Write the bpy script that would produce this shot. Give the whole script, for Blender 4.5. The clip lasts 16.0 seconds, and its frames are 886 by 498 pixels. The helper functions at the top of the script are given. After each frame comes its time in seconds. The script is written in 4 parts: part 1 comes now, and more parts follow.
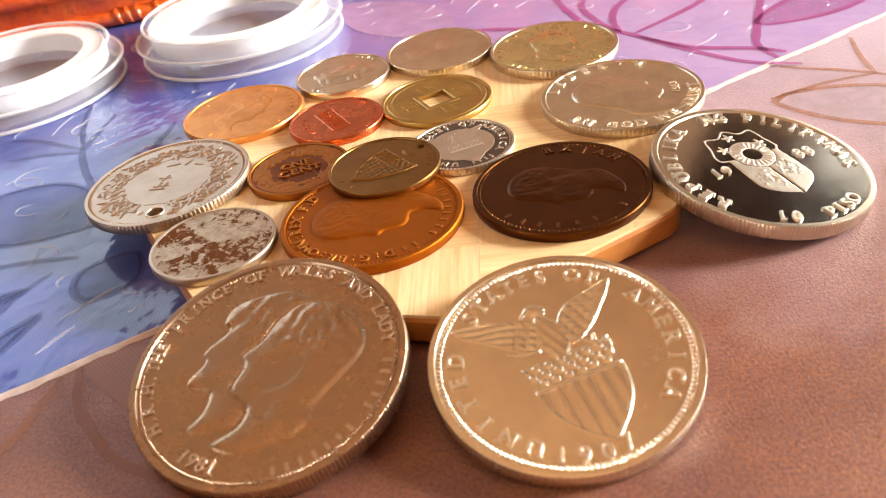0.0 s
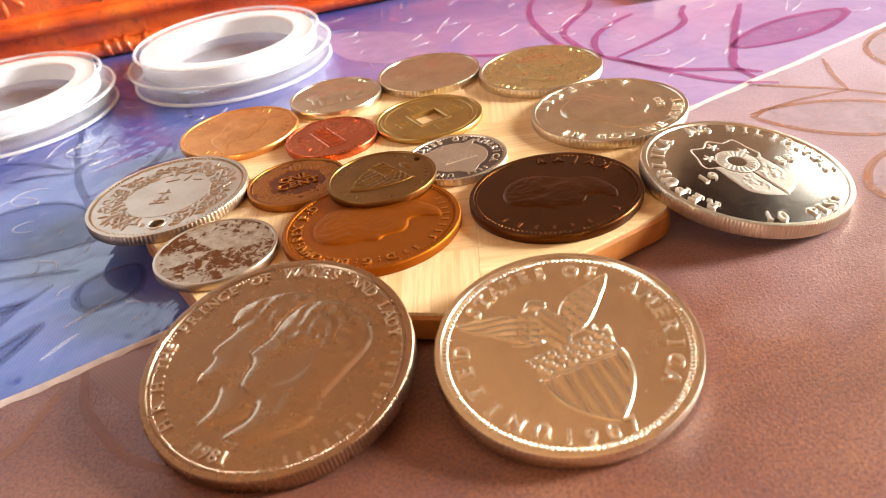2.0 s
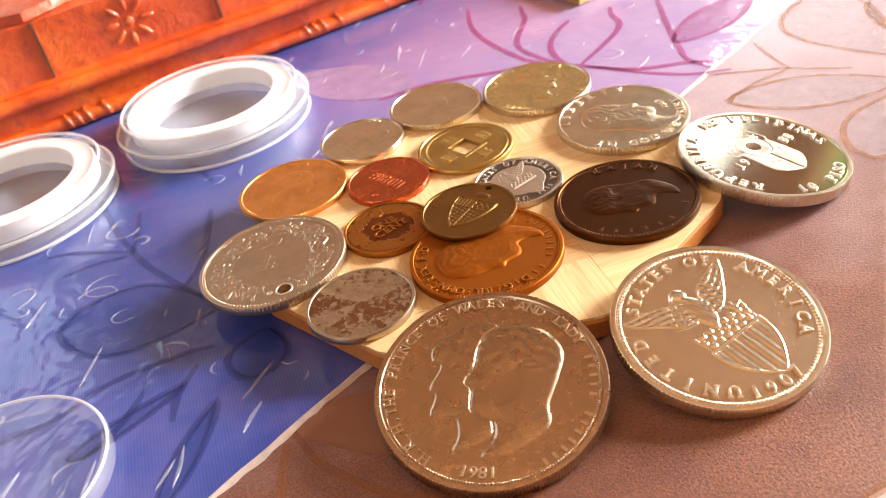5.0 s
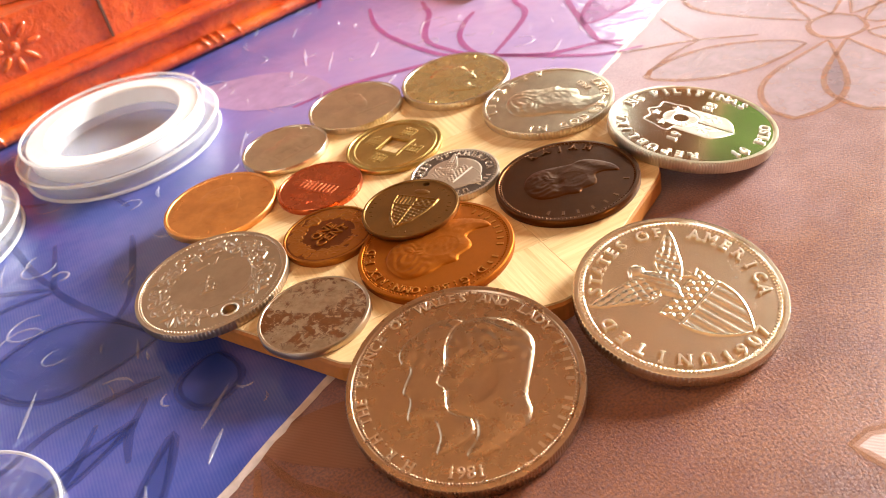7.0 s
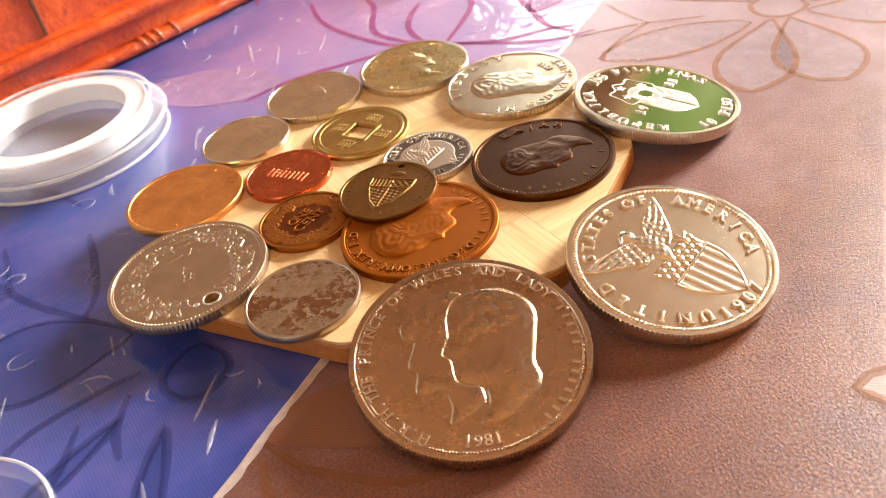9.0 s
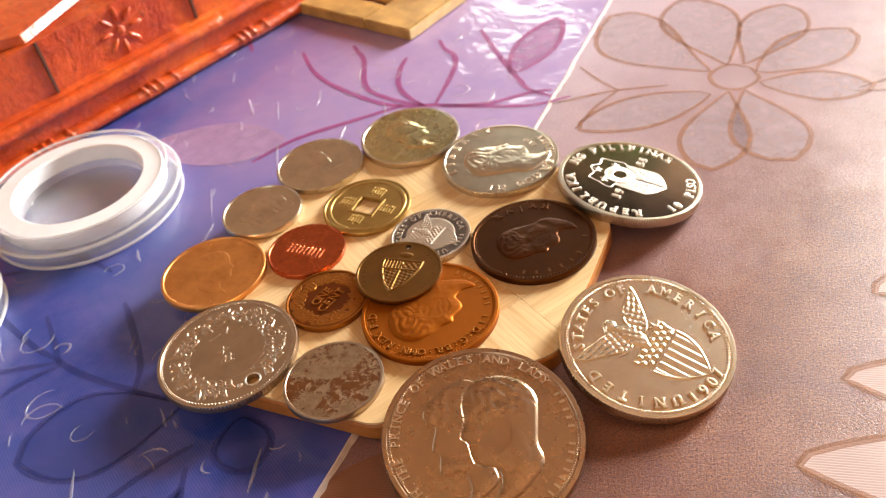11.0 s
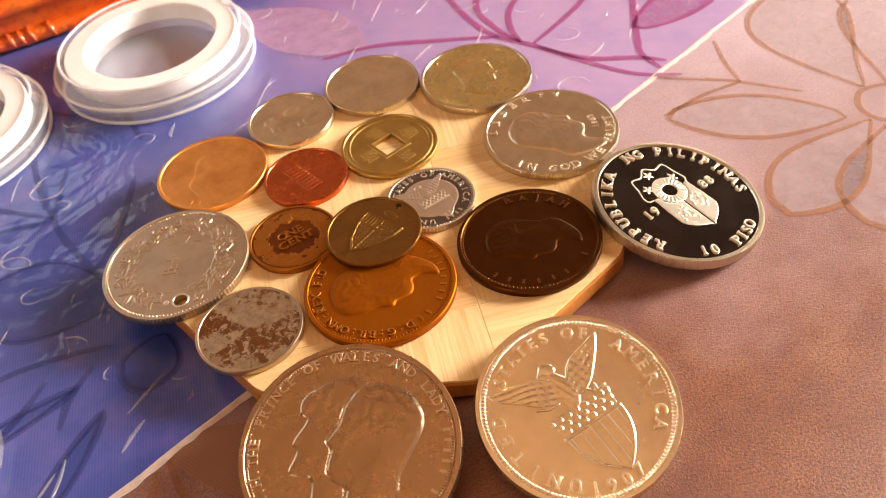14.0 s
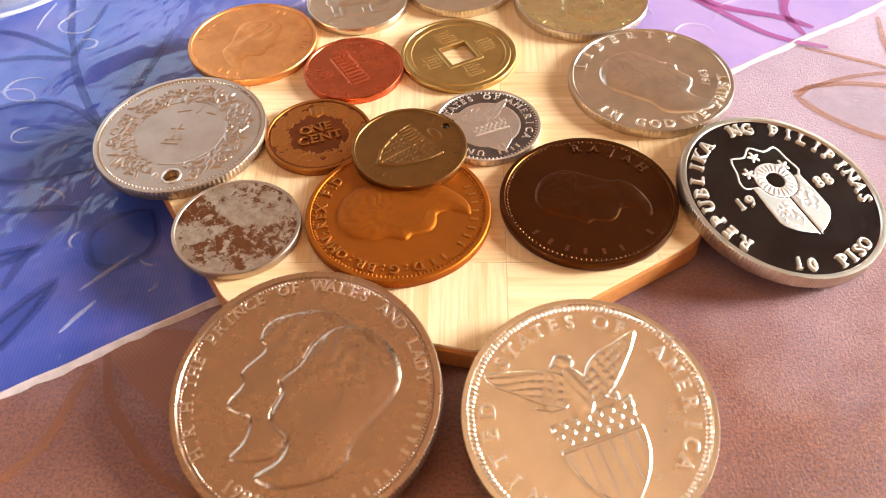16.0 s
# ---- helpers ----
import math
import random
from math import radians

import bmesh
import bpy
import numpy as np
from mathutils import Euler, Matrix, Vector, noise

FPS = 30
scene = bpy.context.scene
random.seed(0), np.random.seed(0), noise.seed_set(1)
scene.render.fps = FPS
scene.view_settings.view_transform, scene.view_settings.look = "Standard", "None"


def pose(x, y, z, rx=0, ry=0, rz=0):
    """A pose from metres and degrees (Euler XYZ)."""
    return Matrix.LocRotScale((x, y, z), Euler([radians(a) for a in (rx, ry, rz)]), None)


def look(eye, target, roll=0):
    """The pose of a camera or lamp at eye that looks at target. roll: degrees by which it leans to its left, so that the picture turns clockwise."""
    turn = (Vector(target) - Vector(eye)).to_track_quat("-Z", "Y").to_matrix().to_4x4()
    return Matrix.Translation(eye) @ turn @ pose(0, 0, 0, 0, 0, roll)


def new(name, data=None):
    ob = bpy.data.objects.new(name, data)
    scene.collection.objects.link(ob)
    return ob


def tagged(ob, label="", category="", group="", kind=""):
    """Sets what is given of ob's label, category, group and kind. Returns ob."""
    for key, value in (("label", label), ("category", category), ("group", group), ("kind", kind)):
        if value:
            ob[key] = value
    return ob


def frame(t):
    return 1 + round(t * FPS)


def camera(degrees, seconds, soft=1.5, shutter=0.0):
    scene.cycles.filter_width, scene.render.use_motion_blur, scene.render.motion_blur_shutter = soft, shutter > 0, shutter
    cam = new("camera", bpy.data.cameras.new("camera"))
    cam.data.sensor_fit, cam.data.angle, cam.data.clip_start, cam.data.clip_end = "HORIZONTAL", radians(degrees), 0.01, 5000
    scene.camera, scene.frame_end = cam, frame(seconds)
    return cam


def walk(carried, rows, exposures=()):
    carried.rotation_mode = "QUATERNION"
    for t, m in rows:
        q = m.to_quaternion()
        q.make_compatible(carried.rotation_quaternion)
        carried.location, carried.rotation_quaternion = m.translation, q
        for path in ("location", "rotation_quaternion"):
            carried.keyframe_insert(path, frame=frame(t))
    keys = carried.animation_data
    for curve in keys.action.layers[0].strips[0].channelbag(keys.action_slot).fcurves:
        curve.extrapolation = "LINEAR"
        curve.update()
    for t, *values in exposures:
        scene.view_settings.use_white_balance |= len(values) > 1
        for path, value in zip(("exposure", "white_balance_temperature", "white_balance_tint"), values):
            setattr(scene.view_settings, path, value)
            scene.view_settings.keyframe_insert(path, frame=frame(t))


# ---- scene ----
cam = camera(52.1, 16.0, soft=0.9)
PATH = [
    (0, (0.00893, -0.14323, 0.08400), (-0.00612, 0.02209, -0.02755), -9.73),
    (0.5, (0.01501, -0.14666, 0.08391), (0.00017, 0.02031, -0.02518), -9.62),
    (1, (0.01338, -0.15514, 0.08460), (-0.00159, 0.01398, -0.02110), -9.80),
    (1.5, (0.01013, -0.14852, 0.08093), (-0.00239, 0.02241, -0.02214), -9.64),
    (2, (0.00397, -0.15028, 0.08091), (-0.00371, 0.02061, -0.02270), -8.88),
    (2.5, (-0.00396, -0.15513, 0.08633), (-0.00774, 0.01583, -0.01739), -8.08),
    (3, (-0.01798, -0.15105, 0.09542), (-0.00736, 0.01803, -0.01088), -9.31),
    (3.5, (-0.02459, -0.15119, 0.09714), (-0.00552, 0.01430, -0.01354), -10.32),
    (4, (-0.03608, -0.15670, 0.11026), (-0.01218, 0.00688, -0.00231), -10.76),
    (6.5, (-0.05437, -0.15413, 0.10952), (-0.00760, 0.00169, -0.00681), -13.91),
    (7, (-0.05809, -0.14993, 0.10853), (-0.00501, 0.00285, -0.00911), -13.66),
    (7.5, (-0.06530, -0.14594, 0.10455), (-0.00609, 0.00382, -0.01405), -13.08),
    (8, (-0.06724, -0.14206, 0.10328), (-0.00210, 0.00530, -0.01522), -13.32),
    (10.5, (-0.08067, -0.15014, 0.12635), (-0.00453, -0.01118, 0.00432), -10.67),
    (11, (-0.07944, -0.14441, 0.14402), (-0.00406, -0.01108, 0.01541), -10.55),
    (11.5, (-0.07491, -0.13972, 0.14342), (-0.00210, -0.00795, 0.01176), -9.34),
    (12, (-0.06332, -0.14868, 0.14889), (-0.01483, -0.00351, 0.02014), -10.62),
    (12.5, (-0.03918, -0.14676, 0.13926), (-0.00162, 0.00251, 0.01157), -8.98),
    (13, (-0.02887, -0.14279, 0.13731), (0.00322, -0.00072, 0.00024), -9.14),
    (13.5, (-0.02037, -0.14018, 0.13973), (0.00596, -0.00031, -0.00079), -9.16),
    (14, (-0.01570, -0.13955, 0.13761), (0.00238, -0.00015, -0.00466), -9.30),
    (14.5, (-0.00876, -0.12981, 0.13268), (0.00539, 0.00798, -0.01160), -7.03),
    (15, (-0.01309, -0.12641, 0.12330), (-0.00594, 0.00737, -0.02520), -5.66),
    (15.5, (-0.00672, -0.12175, 0.12042), (-0.00357, 0.01119, -0.02896), -3.60),
    (16, (-0.00349, -0.11973, 0.11480), (-0.00694, 0.01213, -0.03554), -2.46),
]

EXPOSURES = [(0.0, 0.3, 6500, 10), (1.5, 0.24, 6500, 10), (3.5, 0.36, 6400, 10), (7.0, 0.33, 6650, 10), (8.0, 0.33, 6650, 10), (10.5, -0.02, 6650, 10), (11.5, -0.05, 6650, 10), (12.0, -0.08, 6700, 10),
             (12.5, -0.13, 6900, 12), (13.0, 0.1, 7000, 12), (13.5, 0.08, 7300, 14), (14.5, 0.04, 7800, 17), (15.0, 0.2, 7300, 14), (15.5, 0.3, 6400, 11), (16.0, 0.42, 5800, 10)]
walk(cam, [(t, look(eye, target, roll)) for t, eye, target, roll in PATH], EXPOSURES)

# ---- light ----
MM = 0.001
cam.data.dof.use_dof, cam.data.dof.focus_distance, cam.data.dof.aperture_fstop = True, 0.165, 34.0
world = bpy.data.worlds.new("sky")
scene.world = world
world.use_nodes = True
wn, wl = world.node_tree.nodes, world.node_tree.links
sky = wn.new("ShaderNodeTexSky")
sky.sky_type, sky.sun_disc = "NISHITA", False
sky.sun_elevation, sky.sun_rotation = radians(40), radians(55)
wn["Background"].inputs["Strength"].default_value = 0.12
wl.new(sky.outputs[0], wn["Background"].inputs["Color"])


def window_light(name, m, w, h, power, col):
    lamp = bpy.data.lights.new(name, "AREA")
    lamp.shape, lamp.size, lamp.size_y, lamp.energy, lamp.color = "RECTANGLE", w, h, power, col
    ob = new(name, lamp)
    ob.matrix_world = m
    return ob


# the room stands turned by 45 degrees to the table's axes
ROOM = Matrix.Rotation(radians(-45), 4, "Z")
NE = 1.1  # how far off the window wall stands
window_light("window_daylight", ROOM @ look((-0.095, NE - 0.02, 0.265), (-0.095, 0, 0.265)), 0.2, 0.45, 1.6, (1.0, 0.97, 0.92))
window_light("wide_window_daylight", ROOM @ look((0.84, NE - 0.02, 0.40), (0.6, 0, 0.0)), 0.44, 0.56, 78, (1.0, 0.99, 0.97))
window_light("long_window_daylight", ROOM @ look((-2.16, 0.1, 0.88), (0, 0.1, 0.3)), 1.9, 1.38, 11.5, (0.90, 0.95, 1.0))
window_light("back_window_daylight", ROOM @ look((-0.5, -2.16, 0.85), (-0.2, 0, 0.0)), 1.2, 1.0, 8, (1.0, 0.93, 0.84))


# ---- materials ----
class Mat:
    """A node material with short helpers."""

    def __init__(self, name, rough=0.5, metal=0.0):
        self.m = bpy.data.materials.new(name)
        self.m.use_nodes = True
        self.n, self.l = self.m.node_tree.nodes, self.m.node_tree.links
        self.b = self.n["Principled BSDF"]
        self.b.inputs["Roughness"].default_value = rough
        self.b.inputs["Metallic"].default_value = metal
        self.co = self.n.new("ShaderNodeTexCoord").outputs["Object"]

    def put(self, key, socket):
        self.l.new(socket, self.b.inputs[key])
        return self

    def set(self, **values):
        for key, value in values.items():
            self.b.inputs[key.replace("_", " ")].default_value = value
        return self

    def place(self, stretch, turn=0.0):
        mp = self.n.new("ShaderNodeMapping")
        mp.inputs["Scale"].default_value = stretch
        mp.inputs["Rotation"].default_value = (0, 0, turn)
        self.l.new(self.co, mp.inputs["Vector"])
        return mp.outputs[0]

    def noise(self, scale, detail=4.0, rough=0.55, stretch=None, warp=0.0):
        t = self.n.new("ShaderNodeTexNoise")
        t.inputs["Scale"].default_value = scale
        t.inputs["Detail"].default_value = detail
        t.inputs["Roughness"].default_value = rough
        t.inputs["Distortion"].default_value = warp
        self.l.new(self.place(stretch) if stretch else self.co, t.inputs["Vector"])
        return t.outputs["Fac"]

    def cells(self, scale, feature="F1", stretch=None):
        t = self.n.new("ShaderNodeTexVoronoi")
        t.feature = feature
        t.inputs["Scale"].default_value = scale
        self.l.new(self.place(stretch) if stretch else self.co, t.inputs["Vector"])
        return t.outputs["Distance"]

    def chance(self):
        return self.n.new("ShaderNodeObjectInfo").outputs["Random"]

    def ramp(self, fac, stops):
        r = self.n.new("ShaderNodeValToRGB")
        el = r.color_ramp.elements
        while len(el) < len(stops):
            el.new(0.5)
        for e, (p, c) in zip(el, stops):
            e.position = p
            e.color = (*c, 1) if isinstance(c, tuple) else (c, c, c, 1)
        self.l.new(fac, r.inputs[0])
        return r.outputs[0]

    def mix(self, fac, a, b, kind="MIX"):
        x = self.n.new("ShaderNodeMix")
        x.data_type, x.blend_type = "RGBA", kind
        for sock, val in ((x.inputs[0], fac), (x.inputs[6], a), (x.inputs[7], b)):
            if isinstance(val, bpy.types.NodeSocket):
                self.l.new(val, sock)
            elif isinstance(val, tuple):
                sock.default_value = (*val, 1)
            else:
                sock.default_value = val
        return x.outputs[2]

    def math(self, op, a, b=0.0, c=0.0):
        x = self.n.new("ShaderNodeMath")
        x.operation = op
        for sock, val in zip(x.inputs, (a, b, c)):
            if isinstance(val, bpy.types.NodeSocket):
                self.l.new(val, sock)
            else:
                sock.default_value = val
        return x.outputs[0]

    def axis(self, name):
        s = self.n.new("ShaderNodeSeparateXYZ")
        self.l.new(self.co, s.inputs[0])
        return s.outputs[name]

    def bump(self, height, strength, dist, onto=None):
        b = self.n.new("ShaderNodeBump")
        b.inputs["Strength"].default_value = strength
        b.inputs["Distance"].default_value = dist
        self.l.new(height, b.inputs["Height"])
        if onto is not None:
            self.l.new(onto, b.inputs["Normal"])
        return b.outputs[0]


def scaled(col, k):
    return tuple(min(1.0, c * k) for c in col)


def plain_mat(name, col, rough=0.5, metal=0.0, var=0.15, scale=300.0, bump=0.0):
    k = Mat(name, rough, metal)
    f = k.noise(scale)
    k.put("Base Color", k.ramp(f, [(0.3, scaled(col, 1 - var)), (0.7, scaled(col, 1 + var))]))
    if bump:
        k.put("Normal", k.bump(k.noise(scale * 4), 0.6, bump))
    return k.m


def coin_mat(name, col, rough=0.28, tarnish=(0.2, 0.12, 0.07), amount=0.35, scale=350.0, scratch=0.00002):
    """Worn coin metal: toning in patches, fine pits and hairline scratches."""
    k = Mat(name, rough, 1.0)
    big, fine = k.noise(scale * 0.4, 5, 0.6), k.noise(scale * 5, 3, 0.6)
    tone = k.ramp(big, [(0.42, 0.0), (0.72, 1.0)])
    base = k.mix(k.math("MULTIPLY", tone, amount), col, tarnish)
    base = k.mix(k.math("MULTIPLY", fine, 0.18), base, scaled(col, 0.55))
    worn = k.noise(scale * 1.3, 6, 0.7, warp=0.5)
    base = k.mix(k.math("MULTIPLY", worn, amount * 0.3), base, tarnish)
    k.put("Base Color", base)
    k.put("Roughness", k.math("ADD", k.math("MULTIPLY", k.math("ADD", big, worn), 0.1), rough - 0.09))
    hair = k.noise(900, 2, 0.5, stretch=(1, 9, 1))
    n = k.bump(fine, 0.5, scratch)
    k.put("Normal", k.bump(hair, 0.35, scratch, n))
    return k.m


def corroded_mat():
    k = Mat("corroded silver", 0.4, 1.0)
    a = k.noise(560, 8, 0.74, warp=0.5)
    b = k.noise(110, 2, 0.5)
    f = k.ramp(k.math("ADD", k.math("MULTIPLY", a, 0.62), k.math("MULTIPLY", b, 0.45)), [(0.535, 0.0), (0.575, 1.0)])
    k.put("Base Color", k.mix(f, k.mix(k.ramp(k.noise(420, 5, 0.65), [(0.4, 0.0), (0.62, 1.0)]), (0.52, 0.41, 0.28), (0.35, 0.245, 0.15)), k.mix(k.noise(900), (0.22, 0.075, 0.02), (0.09, 0.035, 0.012))))
    k.put("Roughness", k.math("ADD", k.math("MULTIPLY", f, 0.4), 0.38))
    k.put("Normal", k.bump(k.math("ADD", a, k.math("MULTIPLY", k.noise(2500), 0.3)), 0.7, 0.00014))
    return k.m


def tan_mat():
    k = Mat("tan leather-grain vinyl", 0.42)
    f = k.noise(26, 5, 0.6)
    g = k.noise(170, 4, 0.6)
    col = k.ramp(f, [(0.3, (0.10, 0.033, 0.018)), (0.46, (0.235, 0.085, 0.040)), (0.7, (0.38, 0.165, 0.085))])
    col = k.mix(k.math("MULTIPLY", g, 0.45), col, (0.32, 0.128, 0.066))
    col = k.mix(k.math("MULTIPLY", k.ramp(k.noise(75, 4, 0.65, warp=0.6), [(0.5, 0.0), (0.72, 1.0)]), 0.5), col, (0.19, 0.07, 0.068))
    col = k.mix(k.math("MULTIPLY", k.ramp(k.noise(2100, 3), [(0.42, 0.0), (0.62, 1.0)]), 0.65), col, (0.075, 0.032, 0.032))
    # near part dark, far part pale mauve: window sheen put into the colour
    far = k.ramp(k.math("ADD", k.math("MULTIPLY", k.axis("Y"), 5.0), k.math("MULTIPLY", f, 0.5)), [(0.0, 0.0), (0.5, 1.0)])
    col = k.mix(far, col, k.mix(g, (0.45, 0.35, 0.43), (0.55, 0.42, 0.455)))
    col = k.mix(k.math("MULTIPLY", k.ramp(k.noise(1500, 3), [(0.45, 0.0), (0.65, 1.0)]), 0.22), col, (0.17, 0.10, 0.13))
    k.put("Base Color", col)
    k.put("Roughness", k.math("ADD", k.math("MULTIPLY", g, 0.2), 0.31))
    grain = k.cells(3300, "SMOOTH_F1")
    n = k.bump(grain, 0.5, 0.00009)
    k.put("Normal", k.bump(k.noise(2600, 4, 0.7, stretch=(1, 0.45, 1)), 0.65, 0.00014, n))
    return k.m


def blue_mat():
    """Blue at the near left, running into violet and mauve at the far right, under a clear film."""
    k = Mat("blue and violet print under film", 0.4)
    f, g = k.noise(18, 4, 0.6), k.noise(90, 4, 0.6)
    t = k.math("ADD", k.math("MULTIPLY", k.axis("X"), 5.2), k.math("MULTIPLY", k.axis("Y"), 0.9))
    t = k.math("ADD", k.math("ADD", t, k.math("MULTIPLY", f, 0.55)), 0.33)
    t = k.math("SUBTRACT", t, k.math("MULTIPLY", k.math("MAXIMUM", k.math("SUBTRACT", k.axis("Y"), 0.1), 0.0), 8.0))
    col = k.ramp(t, [(0.0, (0.062, 0.09, 0.35)), (0.13, (0.042, 0.075, 0.34)), (0.25, (0.010, 0.042, 0.29)), (0.42, (0.095, 0.125, 0.39)), (0.62, (0.26, 0.19, 0.43)), (0.9, (0.42, 0.29, 0.51))])
    col = k.mix(k.math("MULTIPLY", k.ramp(g, [(0.4, 0.0), (0.7, 1.0)]), 0.3), col, (0.19, 0.15, 0.46))
    lines = k.math("MULTIPLY", k.ramp(k.math("FRACT", k.math("MULTIPLY", k.axis("X"), 1700)), [(0.35, 0.0), (0.65, 1.0)]), 0.035)
    k.put("Base Color", k.mix(lines, col, (0.5, 0.5, 0.8)))
    k.set(Coat_Weight=1.0, Coat_Roughness=0.09, Specular_IOR_Level=0.2)
    wav = k.bump(k.noise(38, 3, 0.6, warp=0.8), 0.4, 0.0025)
    wav = k.bump(k.noise(140, 2, 0.5, stretch=(1, 0.6, 1), warp=1.2), 0.35, 0.0006, wav)
    k.put("Coat Normal", wav)
    k.put("Normal", k.bump(g, 0.2, 0.0004))
    return k.m


def print_mat(name, col, alpha=1.0, rough=0.4):
    k = Mat(name, rough)
    g = k.noise(220, 4, 0.6)
    k.put("Base Color", k.mix(g, scaled(col, 0.85), scaled(col, 1.15)))
    if alpha < 1:
        k.put("Alpha", k.math("ADD", k.math("MULTIPLY", g, 0.3), alpha - 0.15))
    k.put("Normal", k.bump(k.noise(1100, 2), 0.4, 0.00015))
    return k.m


def hatch_mat(name, col, col2):
    """Printed petals with a fine slanting screen."""
    k = Mat(name, 0.4)
    v = k.math("ADD", k.axis("X"), k.math("MULTIPLY", k.axis("Y"), 0.9))
    s = k.ramp(k.math("FRACT", k.math("MULTIPLY", v, 1300)), [(0.3, 0.0), (0.6, 1.0)])
    k.put("Base Color", k.mix(k.math("MULTIPLY", s, k.noise(90, 3)), col, col2))
    k.put("Normal", k.bump(s, 0.2, 0.0001))
    return k.m


def bamboo_mat():
    k = Mat("pale bamboo strips", 0.38)
    strip = k.math("FLOOR", k.math("MULTIPLY", k.axis("X"), 420.0))
    w = k.n.new("ShaderNodeTexWhiteNoise")
    w.noise_dimensions = "2D"
    c = k.n.new("ShaderNodeCombineXYZ")
    k.l.new(strip, c.inputs[0])
    k.l.new(k.chance(), c.inputs[1])
    k.l.new(c.outputs[0], w.inputs["Vector"])
    fibre = k.noise(1500, 4, 0.65, stretch=(1, 0.035, 1))
    col = k.mix(w.outputs["Value"], (0.72, 0.49, 0.23), (0.86, 0.65, 0.36))
    col = k.mix(k.ramp(fibre, [(0.42, 0.0), (0.75, 0.75)]), col, (0.55, 0.32, 0.12))
    col = k.mix(k.math("MULTIPLY", k.chance(), 0.25), col, (0.9, 0.68, 0.36))
    k.put("Base Color", col)
    k.put("Roughness", k.math("ADD", k.math("MULTIPLY", fibre, 0.25), 0.26))
    k.put("Normal", k.bump(fibre, 0.35, 0.00012))
    return k.m


def red_mat():
    k = Mat("glossy red-brown lacquered leather", 0.3)
    f, g = k.noise(45, 5, 0.65), k.noise(420, 4, 0.65)
    col = k.ramp(f, [(0.3, (0.42, 0.034, 0.004)), (0.52, (0.68, 0.092, 0.008)), (0.75, (0.84, 0.19, 0.018))])
    col = k.mix(k.ramp(g, [(0.55, 0.0), (0.75, 0.6)]), col, (0.16, 0.02, 0.006))
    k.put("Base Color", col)
    k.set(Coat_Weight=1.0, Coat_Roughness=0.24)
    k.put("Roughness", k.math("ADD", k.math("MULTIPLY", g, 0.25), 0.25))
    n = k.bump(g, 0.5, 0.0006)
    n = k.bump(k.noise(150, 5, 0.62, warp=0.7), 0.5, 0.0016, n)
    k.put("Normal", n)
    k.put("Coat Normal", n)
    return k.m


def clear_mat(name, col=(0.93, 0.95, 1.0), rough=0.1, alpha=0.13):
    """Thin milky clear plastic: mostly see-through, with a gloss of its own."""
    k = Mat(name, rough)
    k.b.inputs["Base Color"].default_value = (*col, 1)
    k.set(Specular_IOR_Level=1.0)
    f = k.noise(160, 4)
    k.put("Alpha", k.math("ADD", k.math("MULTIPLY", f, 0.12), alpha - 0.06))
    k.put("Roughness", k.ramp(f, [(0.35, rough * 0.6), (0.75, rough * 2.0)]))
    return k.m


def glow_mat(name):
    """The garden outside: foliage below a pale sky."""
    k = Mat(name, 0.9)
    leaf = k.ramp(k.noise(9, 6, 0.7), [(0.32, (0.08, 0.15, 0.03)), (0.5, (0.28, 0.44, 0.10)), (0.68, (0.75, 0.82, 0.42))])
    up = k.ramp(k.math("ADD", k.math("MULTIPLY", k.axis("Z"), 0.5), k.math("MULTIPLY", k.noise(3, 4), 0.3)), [(0.72, 0.0), (0.8, 1.0)])
    k.put("Emission Color", k.mix(up, leaf, (0.85, 0.93, 1.0)))
    k.b.inputs["Base Color"].default_value = (0, 0, 0, 1)
    k.b.inputs["Emission Strength"].default_value = 1.0
    return k.m


M_WALL = plain_mat("warm plaster", (0.40, 0.25, 0.15), 0.85, scale=5)
M_CEIL = plain_mat("ceiling boards", (0.74, 0.47, 0.25), 0.7, scale=3)
M_PALE = plain_mat("cream plaster", (0.76, 0.60, 0.42), 0.85, scale=5)
M_FLOOR = plain_mat("floor tiles", (0.35, 0.2, 0.13), 0.5, scale=4)
M_FRAME = plain_mat("dark window frame", (0.12, 0.05, 0.03), 0.5, scale=30)
M_WOODEDGE = plain_mat("table wood", (0.25, 0.12, 0.06), 0.5, scale=30)
M_TAN, M_BLUE, M_BAMBOO, M_RED = tan_mat(), blue_mat(), bamboo_mat(), red_mat()
M_SIDE = plain_mat("orange-brown bamboo edge", (0.46, 0.17, 0.035), 0.45, scale=500)
M_FOAM = plain_mat("white foam", (0.86, 0.87, 0.88), 0.55, var=0.03, scale=200, bump=0.00005)
M_CLEAR = clear_mat("clear plastic")
M_MILKY = clear_mat("milky plastic", (0.93, 0.92, 0.96), 0.16, 0.36)
M_THIN = clear_mat("thin clear plastic", (1.0, 1.0, 1.0), 0.06, 0.09)
M_LIP_GLINT = clear_mat("plastic lip with painted highlight", (1.0, 1.0, 1.0), 0.08, 0.42)
M_EDGE = plain_mat("frayed pale edge", (0.56, 0.47, 0.43), 0.6, scale=400, bump=0.0001)
M_PLAQUE = plain_mat("golden wood", (0.50, 0.30, 0.09), 0.45, var=0.3, scale=120, bump=0.0002)
M_PLAQUE_EDGE = plain_mat("pale wood edge", (0.75, 0.55, 0.26), 0.5, scale=150)
M_ORANGE_LINE = print_mat("orange printed line", (0.42, 0.18, 0.08), 0.5)
M_PETAL = print_mat("pale printed petal", (0.53, 0.41, 0.44), 0.42)
